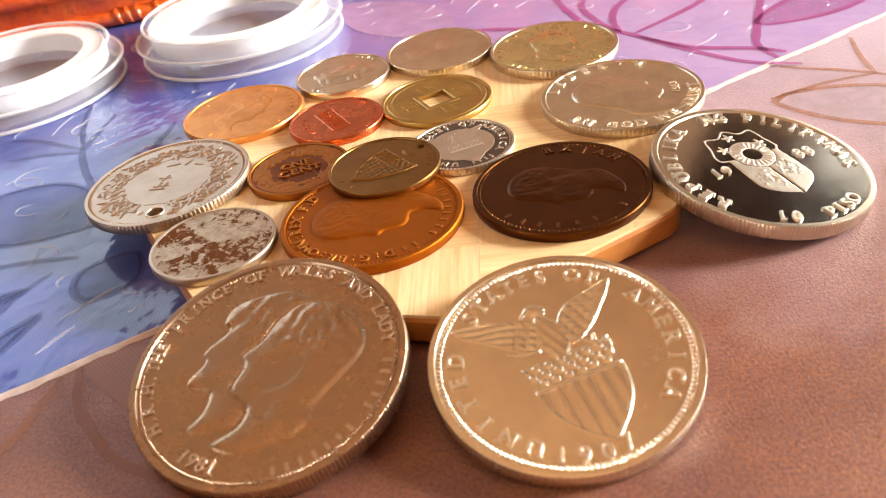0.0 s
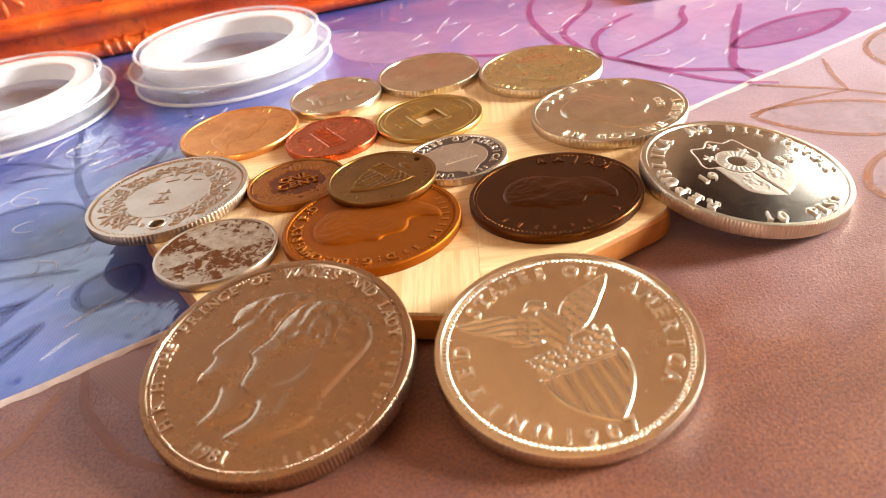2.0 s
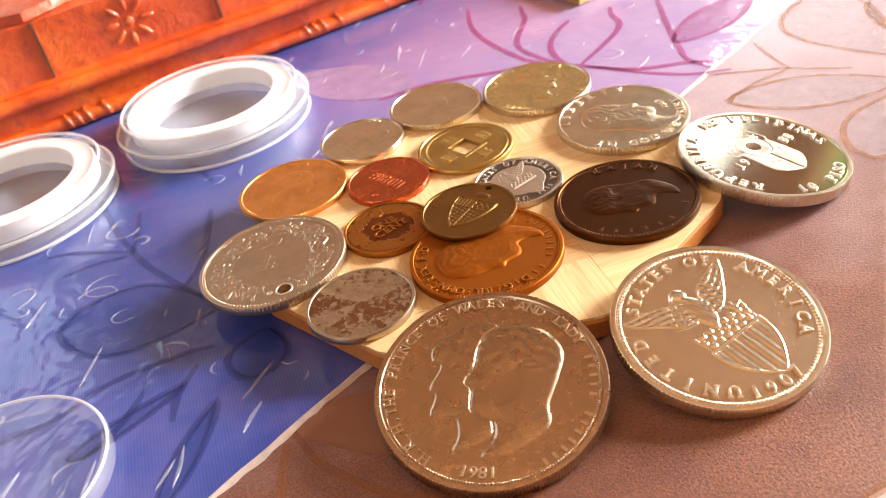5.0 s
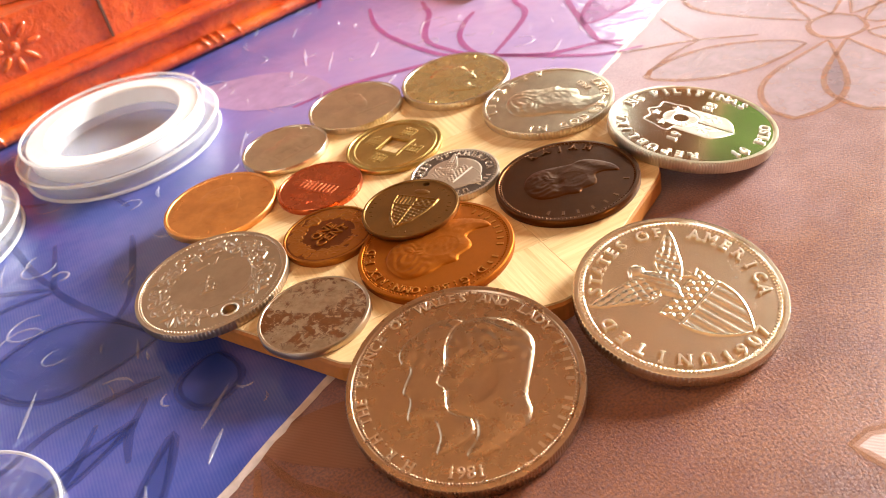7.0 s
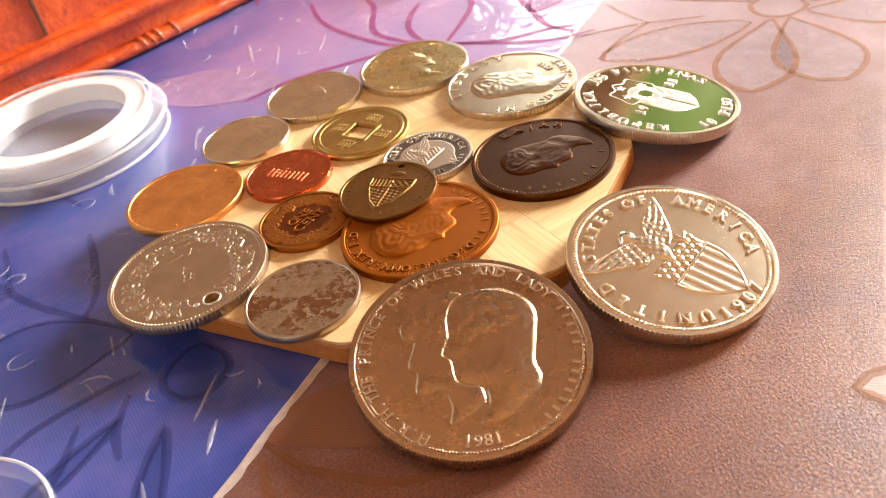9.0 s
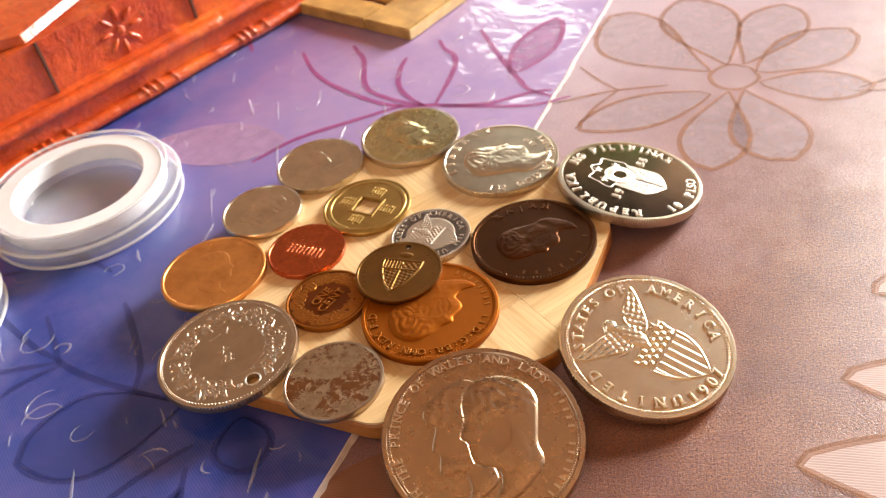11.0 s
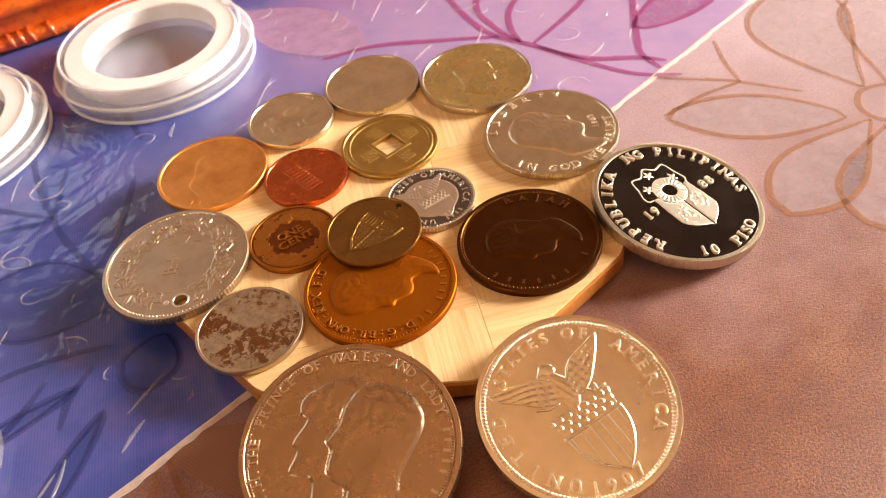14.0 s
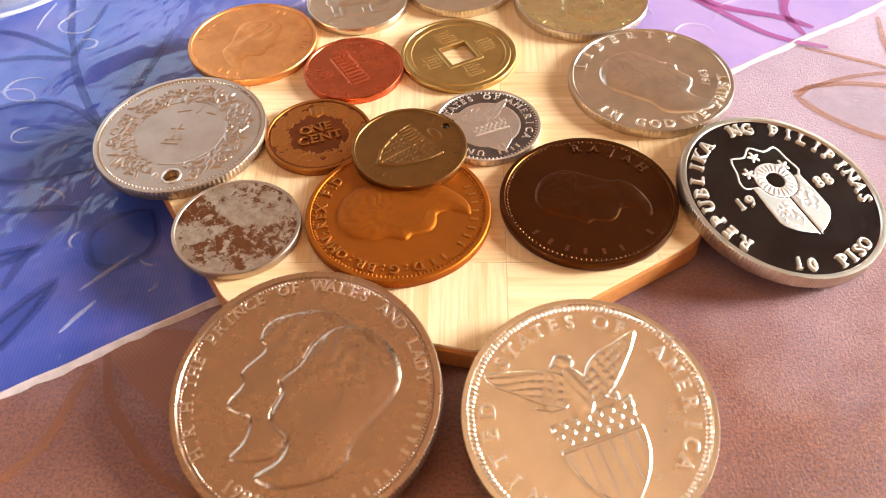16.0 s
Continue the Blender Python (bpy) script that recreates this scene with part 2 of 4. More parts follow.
M_LEAF = hatch_mat("screened petal", (0.66, 0.53, 0.50), (0.42, 0.28, 0.24))
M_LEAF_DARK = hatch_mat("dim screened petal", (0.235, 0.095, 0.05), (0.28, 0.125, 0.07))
M_PLUM_LINE = print_mat("plum printed line", (0.36, 0.07, 0.24), 0.7)
M_PLUM_PETAL = print_mat("plum printed petal", (0.40, 0.14, 0.34), 0.5)
M_NAVY_LINE = print_mat("navy printed line", (0.010, 0.022, 0.16), 0.3)
M_NAVY_PETAL = print_mat("navy printed petal", (0.02, 0.05, 0.27), 0.3)
M_MAUVE_PETAL = print_mat("mauve printed petal", (0.50, 0.32, 0.52), 0.6)
# whitish colour stands in for the glints on the film's ridges
M_CURL_GLINT = clear_mat("film ridge with white glint", (1, 1, 1), 0.2, 0.17)
CUPRO = coin_mat("cupronickel", (0.74, 0.65, 0.49), 0.29, (0.33, 0.24, 0.18), 0.4)
CROWN = coin_mat("dull cupronickel", (0.50, 0.345, 0.215), 0.27, (0.34, 0.25, 0.19), 0.4)
PESO = coin_mat("bright worn silver", (0.92, 0.84, 0.64), 0.24, (0.6, 0.46, 0.33), 0.35)
PROOF = coin_mat("mirror nickel", (0.70, 0.66, 0.57), 0.11, (0.5, 0.47, 0.42), 0.15, scratch=0.000004)
FROST = coin_mat("frosted nickel", (0.80, 0.75, 0.64), 0.36, (0.7, 0.66, 0.6), 0.2)
SILVER_DARK = coin_mat("toned silver field", (0.20, 0.16, 0.13), 0.42, (0.05, 0.04, 0.05), 0.6)
SILVER_RAISED = coin_mat("rubbed silver", (0.66, 0.57, 0.46), 0.4, (0.4, 0.35, 0.3), 0.3)
SILVER_OLD = coin_mat("old silver", (0.55, 0.44, 0.32), 0.36, (0.36, 0.26, 0.17), 0.5)
BRONZE = coin_mat("orange bronze", (0.86, 0.42, 0.13), 0.42, (0.42, 0.14, 0.03), 0.5)
COPPER = coin_mat("red copper", (0.66, 0.165, 0.06), 0.27, (0.35, 0.07, 0.03), 0.5)
BROWN = coin_mat("brown bronze field", (0.22, 0.058, 0.010), 0.46, (0.11, 0.04, 0.015), 0.5)
BROWN_RAISED = coin_mat("rubbed bronze", (0.40, 0.145, 0.022), 0.46, (0.3, 0.12, 0.03), 0.4)
PENNY = coin_mat("penny bronze", (0.37, 0.105, 0.007), 0.58, (0.26, 0.075, 0.007), 0.5)
CHOC = coin_mat("chocolate copper", (0.105, 0.034, 0.006), 0.36, (0.055, 0.02, 0.008), 0.6)
BRASS = coin_mat("aged brass", (0.55, 0.37, 0.115), 0.38, (0.25, 0.14, 0.04), 0.5)
TOKEN = coin_mat("dark token brass", (0.28, 0.14, 0.035), 0.38, (0.15, 0.085, 0.03), 0.5)
GOLDEN = coin_mat("pale nickel brass", (0.80, 0.71, 0.38), 0.26, (0.5, 0.42, 0.24), 0.4)
CORRODED = corroded_mat()
CROWN_RAISED = coin_mat("rubbed cupronickel", (0.68, 0.55, 0.40), 0.3, (0.5, 0.38, 0.29), 0.3)
PESO_RAISED = coin_mat("rubbed silver relief", (0.94, 0.87, 0.70), 0.28, (0.7, 0.56, 0.42), 0.3)
CUPRO_RAISED = coin_mat("rubbed nickel relief", (0.86, 0.77, 0.62), 0.4, (0.6, 0.5, 0.4), 0.3)
CHOC_RAISED = coin_mat("rubbed copper relief", (0.22, 0.095, 0.035), 0.36, (0.09, 0.04, 0.025), 0.5)
PENNY_RAISED = coin_mat("rubbed penny relief", (0.46, 0.18, 0.03), 0.45, (0.5, 0.2, 0.03), 0.5)


# ---- mesh helpers ----
def part(name, bm, mat, parent=None, label="", smooth=False):
    me = bpy.data.meshes.new(name)
    if isinstance(bm, tuple):
        me.from_pydata(*bm)
    else:
        bm.to_mesh(me)
        bm.free()
    ob = new(name, me)
    if mat:
        me.materials.append(mat)
    if smooth:
        me.polygons.foreach_set("use_smooth", [True] * len(me.polygons))
        if smooth != "all":
            me.set_sharp_from_angle(angle=radians(38))
    if parent:
        ob.parent = parent
    if label:
        ob["label"] = label
    return ob


def thing(name, m, label, category, group=""):
    ob = new(name)
    ob.empty_display_size = 0.01
    ob.matrix_world = m
    return tagged(ob, label, category, group)


def box(bm, x0, x1, y0, y1, z0, z1, bevel=0.0):
    r = bmesh.ops.create_cube(bm, size=1)["verts"]
    for v in r:
        v.co = Vector(((x0 + x1) / 2 + v.co.x * (x1 - x0), (y0 + y1) / 2 + v.co.y * (y1 - y0), (z0 + z1) / 2 + v.co.z * (z1 - z0)))
    if bevel:
        bmesh.ops.bevel(bm, geom=list({e for v in r for e in v.link_edges}), offset=bevel, segments=2, affect="EDGES")
    return bm


def lathe(profile, seg=96, close=False):
    """A bmesh turned from (radius, height) pairs."""
    bm = bmesh.new()
    rings = []
    for r, z in profile:
        if r < 1e-9:
            rings.append([bm.verts.new((0, 0, z))])
        else:
            rings.append([bm.verts.new((r * math.cos(2 * math.pi * i / seg), r * math.sin(2 * math.pi * i / seg), z)) for i in range(seg)])
    for a, b in list(zip(rings, rings[1:])) + ([(rings[-1], rings[0])] if close else []):
        for i in range(seg):
            j = (i + 1) % seg
            if len(a) == 1:
                bm.faces.new((a[0], b[i], b[j]))
            elif len(b) == 1:
                bm.faces.new((a[i], a[j], b[0]))
            else:
                bm.faces.new((a[i], a[j], b[j], b[i]))
    bmesh.ops.recalc_face_normals(bm, faces=bm.faces)
    return bm


def glide(pts, n=8):
    """A smooth line through points."""
    p = [Vector(q) for q in pts]
    p = [2 * p[0] - p[1]] + p + [2 * p[-1] - p[-2]]
    out = []
    for a, b, c, d in zip(p, p[1:], p[2:], p[3:]):
        for i in range(n):
            t = i / n
            out.append(0.5 * (2 * b + (c - a) * t + (2 * a - 5 * b + 4 * c - d) * t * t + (3 * b - a - 3 * c + d) * t ** 3))
    return out + [p[-2]]


def ribbon(bm, line, width, z):
    """A flat printed line, thinner at its ends, in millimetres."""
    n = len(line)
    rows = []
    for i, p in enumerate(line):
        d = (line[min(i + 1, n - 1)] - line[max(i - 1, 0)]).normalized()
        w = width * 0.5 * (0.45 + 0.55 * math.sin(math.pi * min(1, max(0, i / (n - 1)))) ** 0.5) * (1 + 0.18 * noise.noise((p.x * 0.3, p.y * 0.3, 0)))
        s = Vector((-d.y, d.x)) * w
        rows.append([bm.verts.new(((p + s).x * MM, (p + s).y * MM, z)), bm.verts.new(((p - s).x * MM, (p - s).y * MM, z))])
    for a, b in zip(rows, rows[1:]):
        bm.faces.new((a[0], a[1], b[1], b[0]))


def petal_line(base, tip, width, blunt=0.5, bend=0.0):
    """The closed outline of a petal from its base to its tip."""
    b, t = Vector(base), Vector(tip)
    d = t - b
    s = Vector((-d.y, d.x)).normalized()
    up, down = [], []
    for i in range(25):
        u = 0.02 + 0.96 * i / 24
        w = width * 0.5 * (math.sin(math.pi * u ** (1.0 + blunt)) ** 0.75)
        c = b + d * u + s * (bend * math.sin(math.pi * u))
        up.append(c + s * w)
        down.append(c - s * w)
    return up + down[::-1][1:-1]


def fill(bm, line, z):
    c = sum(line, Vector((0, 0))) / len(line)
    mid = bm.verts.new((c.x * MM, c.y * MM, z))
    vs = [bm.verts.new((p.x * MM, p.y * MM, z)) for p in line]
    for a, b in zip(vs, vs[1:] + vs[:1]):
        if (a.co - b.co).length > 1e-7:
            bm.faces.new((mid, a, b))


# ---- room ----
def structure(name, bm, mat, label, m=ROOM):
    ob = part(name, bm, mat)
    ob.matrix_world = m
    return tagged(ob, label, kind="structure")


structure("floor", box(bmesh.new(), -2.2, 2.2, -2.2, NE, -0.80, -0.75), M_FLOOR, "brown tiled floor under the table")
structure("ceiling", box(bmesh.new(), -2.3, 2.3, -2.3, NE + 0.1, 1.75, 1.80), M_CEIL, "warm tan boarded ceiling")
structure("wall_east", box(bmesh.new(), 2.2, 2.3, -2.2, NE, -0.75, 1.75), M_WALL, "warm tan plaster wall")


def pierced(name, m, x0, x1, holes, label):
    """A wall along x, 10 cm thick, with rectangular openings, left to right."""
    bm, at = bmesh.new(), x0
    for h0, h1, z0, z1 in holes:
        box(bm, at, h0, 0, 0.1, -0.75, 1.75)
        box(bm, h0, h1, 0, 0.1, -0.75, z0)
        box(bm, h0, h1, 0, 0.1, z1, 1.75)
        at = h1
    box(bm, at, x1, 0, 0.1, -0.75, 1.75)
    return structure(name, bm, M_PALE if name == "wall_north" else M_WALL, label, m)


pierced("wall_north", ROOM @ Matrix.Translation((0, NE, 0)), -2.2, 2.2, [(-0.21, 0.30, 0.02, 0.52), (0.61, 1.08, 0.07, 0.70)], "warm tan plaster wall with two windows")
pierced("wall_south", ROOM @ Matrix.Translation((0, -2.2, 0)) @ Matrix.Rotation(math.pi, 4, "Z"), -2.2, 2.2, [(-0.12, 1.12, 0.33, 1.37)], "warm tan plaster wall with a window opening")
pierced("wall_west", ROOM @ Matrix.Translation((-2.2, 0, 0)) @ Matrix.Rotation(math.pi / 2, 4, "Z"), -2.2, NE, [(-0.92, NE - 0.02, 0.16, 1.62)], "warm tan plaster wall with a long window")
bm = bmesh.new()
for x0, x1, z0, z1 in ((-0.21, -0.195, 0.02, 0.52), (0.285, 0.30, 0.02, 0.52), (-0.195, 0.285, 0.02, 0.04), (-0.195, 0.285, 0.50, 0.52), (0.01, 0.03, 0.04, 0.50)):
    box(bm, x0, x1, NE - 0.005, NE + 0.05, z0, z1)
structure("window_1", bm, M_FRAME, "dark wooden window frame")
bm = bmesh.new()
N = 120
rows = []
for i in range(N + 1):
    x = -0.33 + 1.6 * i / N
    d = 0.02 + 0.014 * math.sin(i * 1.1) + 0.006 * noise.noise((i * 0.3, 0, 0))
    rows.append([bm.verts.new((x, NE - d - e, z)) for e, z in ((0, 0.54 + 0.005 * math.sin(i * 0.55)), (0.004, 0.8), (0, 1.05), (-0.006, 1.05), (-0.004, 0.54))])
for p, q in zip(rows, rows[1:]):
    for k in range(5):
        m = (k + 1) % 5
        bm.faces.new((p[k], q[k], q[m], p[m]))
structure("valance", bm, plain_mat("dark maroon cloth", (0.035, 0.012, 0.010), 0.9, scale=80), "dark maroon curtain valance over the windows")
bm = bmesh.new()
rows = []
for i in range(41):
    x, d = 0.025 + 0.115 * i / 40, 0.035 + 0.008 * math.sin(i * 0.9)
    rows.append([bm.verts.new((x, NE - d - e, z)) for e, z in ((0, 0.045), (0.003, 0.30), (0, 0.56), (-0.004, 0.56), (-0.003, 0.045))])
for p, q in zip(rows, rows[1:]):
    for k in range(5):
        bm.faces.new((p[k], q[k], q[(k + 1) % 5], p[(k + 1) % 5]))
structure("curtain", bm, plain_mat("tan cloth", (0.52, 0.32, 0.17), 0.9, scale=60), "tan cloth curtain drawn aside in the window")
structure("backdrop", box(bmesh.new(), -0.6, 1.3, 2.0, 2.02, -0.5, 1.6), glow_mat("garden outside"), "green garden and pale sky outside")

# ---- table ----
bm = box(bmesh.new(), -0.62, 0.5, -0.5, 0.62, -0.03, 0.0, 0.004)
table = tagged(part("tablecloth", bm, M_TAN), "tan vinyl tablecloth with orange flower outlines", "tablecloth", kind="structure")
bm = bmesh.new()
box(bm, -0.6, 0.48, -0.48, 0.6, -0.06, -0.031)
for x in (-0.56, 0.4):
    for y in (-0.44, 0.5):
        box(bm, x, x + 0.06, y, y + 0.06, -0.75, -0.06)
tagged(part("table", bm, M_WOODEDGE), "brown wooden table under the cloth", "table", kind="structure")

SEAM_A, SEAM_B = Vector((-70.0, -44.8)), Vector((107.7, 59.2))
sd = (SEAM_B - SEAM_A).normalized()
sn = Vector((-sd.y, sd.x))
bm = bmesh.new()
N = 400
edge = [SEAM_A + sd * (-330 + 830 * i / N) for i in range(N + 1)]
edge = [p + sn * 0.35 * noise.noise((p.x * 0.12, p.y * 0.12, 3.0)) for p in edge]
top = [bm.verts.new((p.x * MM, p.y * MM, 0.0003)) for p in edge]
back = [bm.verts.new(((p + sn * 320).x * MM, (p + sn * 320).y * MM, 0.0003)) for p in edge]
low = [bm.verts.new((p.x * MM, p.y * MM, 0.00002)) for p in edge]
for i in range(N):
    bm.faces.new((top[i], top[i + 1], back[i + 1], back[i]))
    bm.faces.new((low[i], low[i + 1], top[i + 1], top[i]))
mat_ob = tagged(part("table_mat", bm, M_BLUE), "blue and violet printed mat under clear film", "table mat", kind="structure")
bm = bmesh.new()
rows = []
for i, p in enumerate(edge):
    w = 0.9 + 0.5 * noise.noise((i * 0.21, 0.4, 1)) + 0.5 * noise.noise((i * 0.9, 2.4, 1))
    a, b = p - sn * max(0.3, w), p + sn * 0.35
    rows.append([bm.verts.new((a.x * MM, a.y * MM, 0.00008)), bm.verts.new((p.x * MM, p.y * MM, 0.00045)), bm.verts.new((b.x * MM, b.y * MM, 0.00042))])
for a, b in zip(rows, rows[1:]):
    bm.faces.new((a[0], b[0], b[1], a[1]))
    bm.faces.new((a[1], b[1], b[2], a[2]))
part("mat_edge", bm, M_EDGE, mat_ob, "pale frayed cut edge")

# printed flowers on the tan cloth
Z1, Z2 = 0.00010, 0.00018


def printed(parent, zf, name, lines, width, line_mat, petals=(), petal_mat=None):
    bm = bmesh.new()
    for ln in lines:
        ribbon(bm, glide([Vector(p) for p in ln]), width, zf + 0.00009)
    for base, tip, w, *more in petals:
        out = petal_line(base, tip, w, *more)
        ribbon(bm, out + [out[0]], width, zf + 0.00009)
    part(name, bm, line_mat, parent)
    if petal_mat:
        for base, tip, w, *more in petals:
            bm = bmesh.new()
            fill(bm, petal_line(base, tip, w, *more), zf + 0.00004)
            part("printed_petal", bm, petal_mat, parent)


printed(table, 0.0, "flower_outline", [[(118.5, 5), (115.5, 10.8), (108, 11), (104.5, 5), (107.5, -0.6), (115, -0.8), (118.5, 5)]], 1.5, M_ORANGE_LINE,
        [((105, 1.5), (71.5, -19.5), 18), ((108, -1), (88, -32), 20), ((113, -2), (131.5, -27), 15, 0.2), ((117, 2), (155, -4), 20, 0.2),
         ((118, 7), (157, 21), 20), ((115, 10), (140, 50), 24), ((110, 11), (118.5, 61), 26, 0.5, 6), ((101, 4), (62.5, 19.5), 16, 0.1)], M_PETAL)
printed(table, 0.0, "stem_outline", [[(68.5, 33.5), (77, 29.5), (84.7, 25.1), (96, 16)], [(86.6, 43.6), (85.0, 34), (84.7, 25.1)], [(84.7, 25.1), (74, 23.5), (62.5, 19.5)],
                                     [(126, -24), (134, -32), (146, -40)], [(128, -24), (140, -28), (154, -32)]], 1.2, M_ORANGE_LINE)
printed(table, 0.0, "leaf_outline", [], 1.7, M_ORANGE_LINE, [((66, -118), (38.0, -82.8), 19, -0.35), ((46, -126), (15.3, -89.5), 20, -0.35), ((92, -90), (62, -73), 15, -0.3)], M_LEAF)
printed(table, 0.0, "corner_outline", [[(-60, -41), (-61.5, -46), (-63.5, -54), (-68, -60), (-76, -68)], [(-58.5, -38.5), (-56, -47), (-52, -53), (-47, -59), (-40, -63), (-30, -66)]], 1.7,
        print_mat("rust printed line", (0.36, 0.13, 0.045), 0.45))
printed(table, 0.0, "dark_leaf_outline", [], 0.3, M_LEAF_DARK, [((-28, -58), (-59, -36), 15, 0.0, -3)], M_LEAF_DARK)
# vines on the violet part of the mat
ZM = 0.00032
printed(mat_ob, ZM, "vine_outline", [
    [(73, 33), (62.4, 38), (52, 49), (43.3, 60), (34.6, 69.5), (30.5, 80), (27.5, 97), (28, 110), (32, 124)],
    [(36, 68), (20, 73), (3.2, 77.6), (-12, 77)],
    [(40.5, 63), (36, 73), (34.3, 86.3), (43.3, 102), (45, 108), (46.6, 114)],
    [(40.5, 63), (40, 71), (42.3, 79.6), (48.4, 87.5), (54, 92)],
    [(43.3, 60.9), (54, 68.7), (62, 75.5), (65.3, 81), (66, 87), (68.4, 93)],
    [(69.6, 37.1), (67.5, 45), (69.2, 52.3), (75.4, 70.8), (79, 80), (82, 88)],
    [(44, 59), (54, 49), (66, 44), (72, 40)],
    [(20, 140), (30, 160), (60, 175)]], 1.9, M_PLUM_LINE, [((70, 56.5), (104.4, 72.8), 13, 0.0)], M_PLUM_PETAL)
printed(mat_ob, ZM, "mauve_outline", [[(-17, 78), (-20, 88), (-28, 96)]], 0.5, M_MAUVE_PETAL, [((-32, 112), (0.5, 78), 22, 0.1)], M_MAUVE_PETAL)
# flower on the blue part
printed(mat_ob, ZM, "blue_flower_outline", [
    [(-81, 56), (-82.5, 44), (-83.3, 36.9), (-80, 28), (-76.4, 21.1), (-73.1, 15.7), (-68, 7)],
    [(-92, 70), (-90.6, 64.7), (-86.9, 47.8), (-83.3, 37)], [(-104, 47), (-95.9, 44.5), (-83.3, 37)], [(-64, 46), (-65, 39.8), (-68.7, 23.1), (-73.1, 15.7)],
    [(-100, 36), (-92, 37), (-83.5, 36)], [(-116, -16), (-100, -14), (-90, -9), (-77, -7.6), (-69, -8)], [(-78.7, -26), (-77, -19), (-72.5, -12)],
    [(-95, -28), (-88, -22), (-82, -13)], [(-72, 84), (-66, 72), (-62, 60)], [(-98, 100), (-88, 84), (-80, 78)]], 1.7, M_NAVY_LINE,
        [((-66, 4), (-100.5, 16), 23, 0.25), ((-58, -8), (-64, -22), 12, 0.1), ((-82, -45), (-70, -24), 4.5, -0.3), ((-98, -27), (-75, -16.5), 4.0, -0.3)], M_NAVY_PETAL)

# moulded curls and ticks in the clear film over the mat, glints painted white
rnd = random.Random(5)
bm = bmesh.new()


def ridge(bm, line, r):
    n = len(line)
    rows = []
    for i, p in enumerate(line):
        d = (line[min(i + 1, n - 1)] - line[max(i - 1, 0)]).normalized()
        s = Vector((-d.y, d.x)) * r * (0.3 + 0.7 * math.sin(math.pi * i / (n - 1)))
        rows.append([bm.verts.new(((p + s * k).x * MM, (p + s * k).y * MM, ZM + 0.00003 + h * 0.00020)) for k, h in ((1, 0), (0.5, 1), (-0.5, 1), (-1, 0))])
    for a, b in zip(rows, rows[1:]):
        for i in range(3):
            bm.faces.new((a[i], a[i + 1], b[i + 1], b[i]))


for i in range(260):
    u, v = rnd.uniform(-75, 230), rnd.uniform(3, 150)
    c = SEAM_A + sd * u + sn * v
    if rnd.random() < 0.62:
        a, length = math.radians(rnd.gauss(62, 14)), rnd.choice((3, 4, 6, 9, 13)) * rnd.uniform(0.8, 1.1)
        d = Vector((math.cos(a), math.sin(a)))
        ridge(bm, glide([c - d * length / 2, c + Vector((-d.y, d.x)) * rnd.uniform(-0.5, 0.5), c + d * length / 2], 4), rnd.uniform(0.20, 0.55))
    else:
        r, a0, span = rnd.uniform(1.8, 5.0), rnd.uniform(0, 6.28), rnd.uniform(1.6, 4.4)
        ridge(bm, [c + r * Vector((math.cos(a0 + span * j / 14), 0.8 * math.sin(a0 + span * j / 14))) for j in range(15)], rnd.uniform(0.2, 0.42))
tagged(part("film_ridges", bm, M_CURL_GLINT, mat_ob, "moulded curls of the clear film with glints painted white"), kind="stuff")

# ---- coaster ----
SIDES = [(-59.4, 38.1), (-14.4, 40.2), (30.6, 42.0), (75.6, 49.2), (120.6, 52.0), (165.6, 54.5), (-149.4, 51.5), (-104.4, 43.1)]


def cut(poly, n, d):
    out = []
    for p, q in zip(poly, poly[1:] + poly[:1]):
        a, b = p.dot(n) - d, q.dot(n) - d
        if a <= 0:
            out.append(p)
        if (a < 0) != (b < 0):
            out.append(p + (q - p) * (a / (a - b)))
    return out


def board_outline(inset=0.0, rounding=7.0, steps=6):
    planes = [(Vector((math.cos(radians(a)), math.sin(radians(a)))), d - inset) for a, d in SIDES]
    out = []
    for (n1, d1), (n2, d2) in zip(planes, planes[1:] + planes[:1]):
        det = n1.x * n2.y - n1.y * n2.x
        r = rounding - inset
        e1, e2 = d1 - r, d2 - r
        c = Vector(((e1 * n2.y - e2 * n1.y) / det, (n1.x * e2 - n2.x * e1) / det))
        a1, a2 = math.atan2(n1.y, n1.x), math.atan2(n2.y, n2.x)
        a2 += 2 * math.pi if a2 < a1 else 0
        out += [c + r * Vector((math.cos(a1 + (a2 - a1) * k / steps), math.sin(a1 + (a2 - a1) * k / steps))) for k in range(steps + 1)]
    return out


coaster = thing("coaster", Matrix.Diagonal((1, 1, 1.110, 1)), "pale bamboo octagonal coaster with parquet blocks and rounded corners", "coaster")
bm = bmesh.new()
levels = [(0.5, 0.0004), (0.0, 0.0010), (0.0, 0.0040), (0.35, 0.0046)]
loops = [[bm.verts.new((p.x * MM, p.y * MM, z)) for p in board_outline(i)] for i, z in levels]
for a, b in zip(loops, loops[1:]):
    for i in range(len(a)):
        j = (i + 1) % len(a)
        bm.faces.new((a[i], a[j], b[j], b[i]))
bm.faces.new(loops[0][::-1])
bm.faces.new(loops[-1])
# sides darker and more orange than the top blocks
part("core", bm, M_SIDE, coaster, "orange-brown coaster edge")
outline = board_outline(0.3)
GRID, TURN = 24.0, radians(-1.5)
gx, gy = Vector((math.cos(TURN), math.sin(TURN))), Vector((-math.sin(TURN), math.cos(TURN)))
O = Vector((4.0, -27.0))
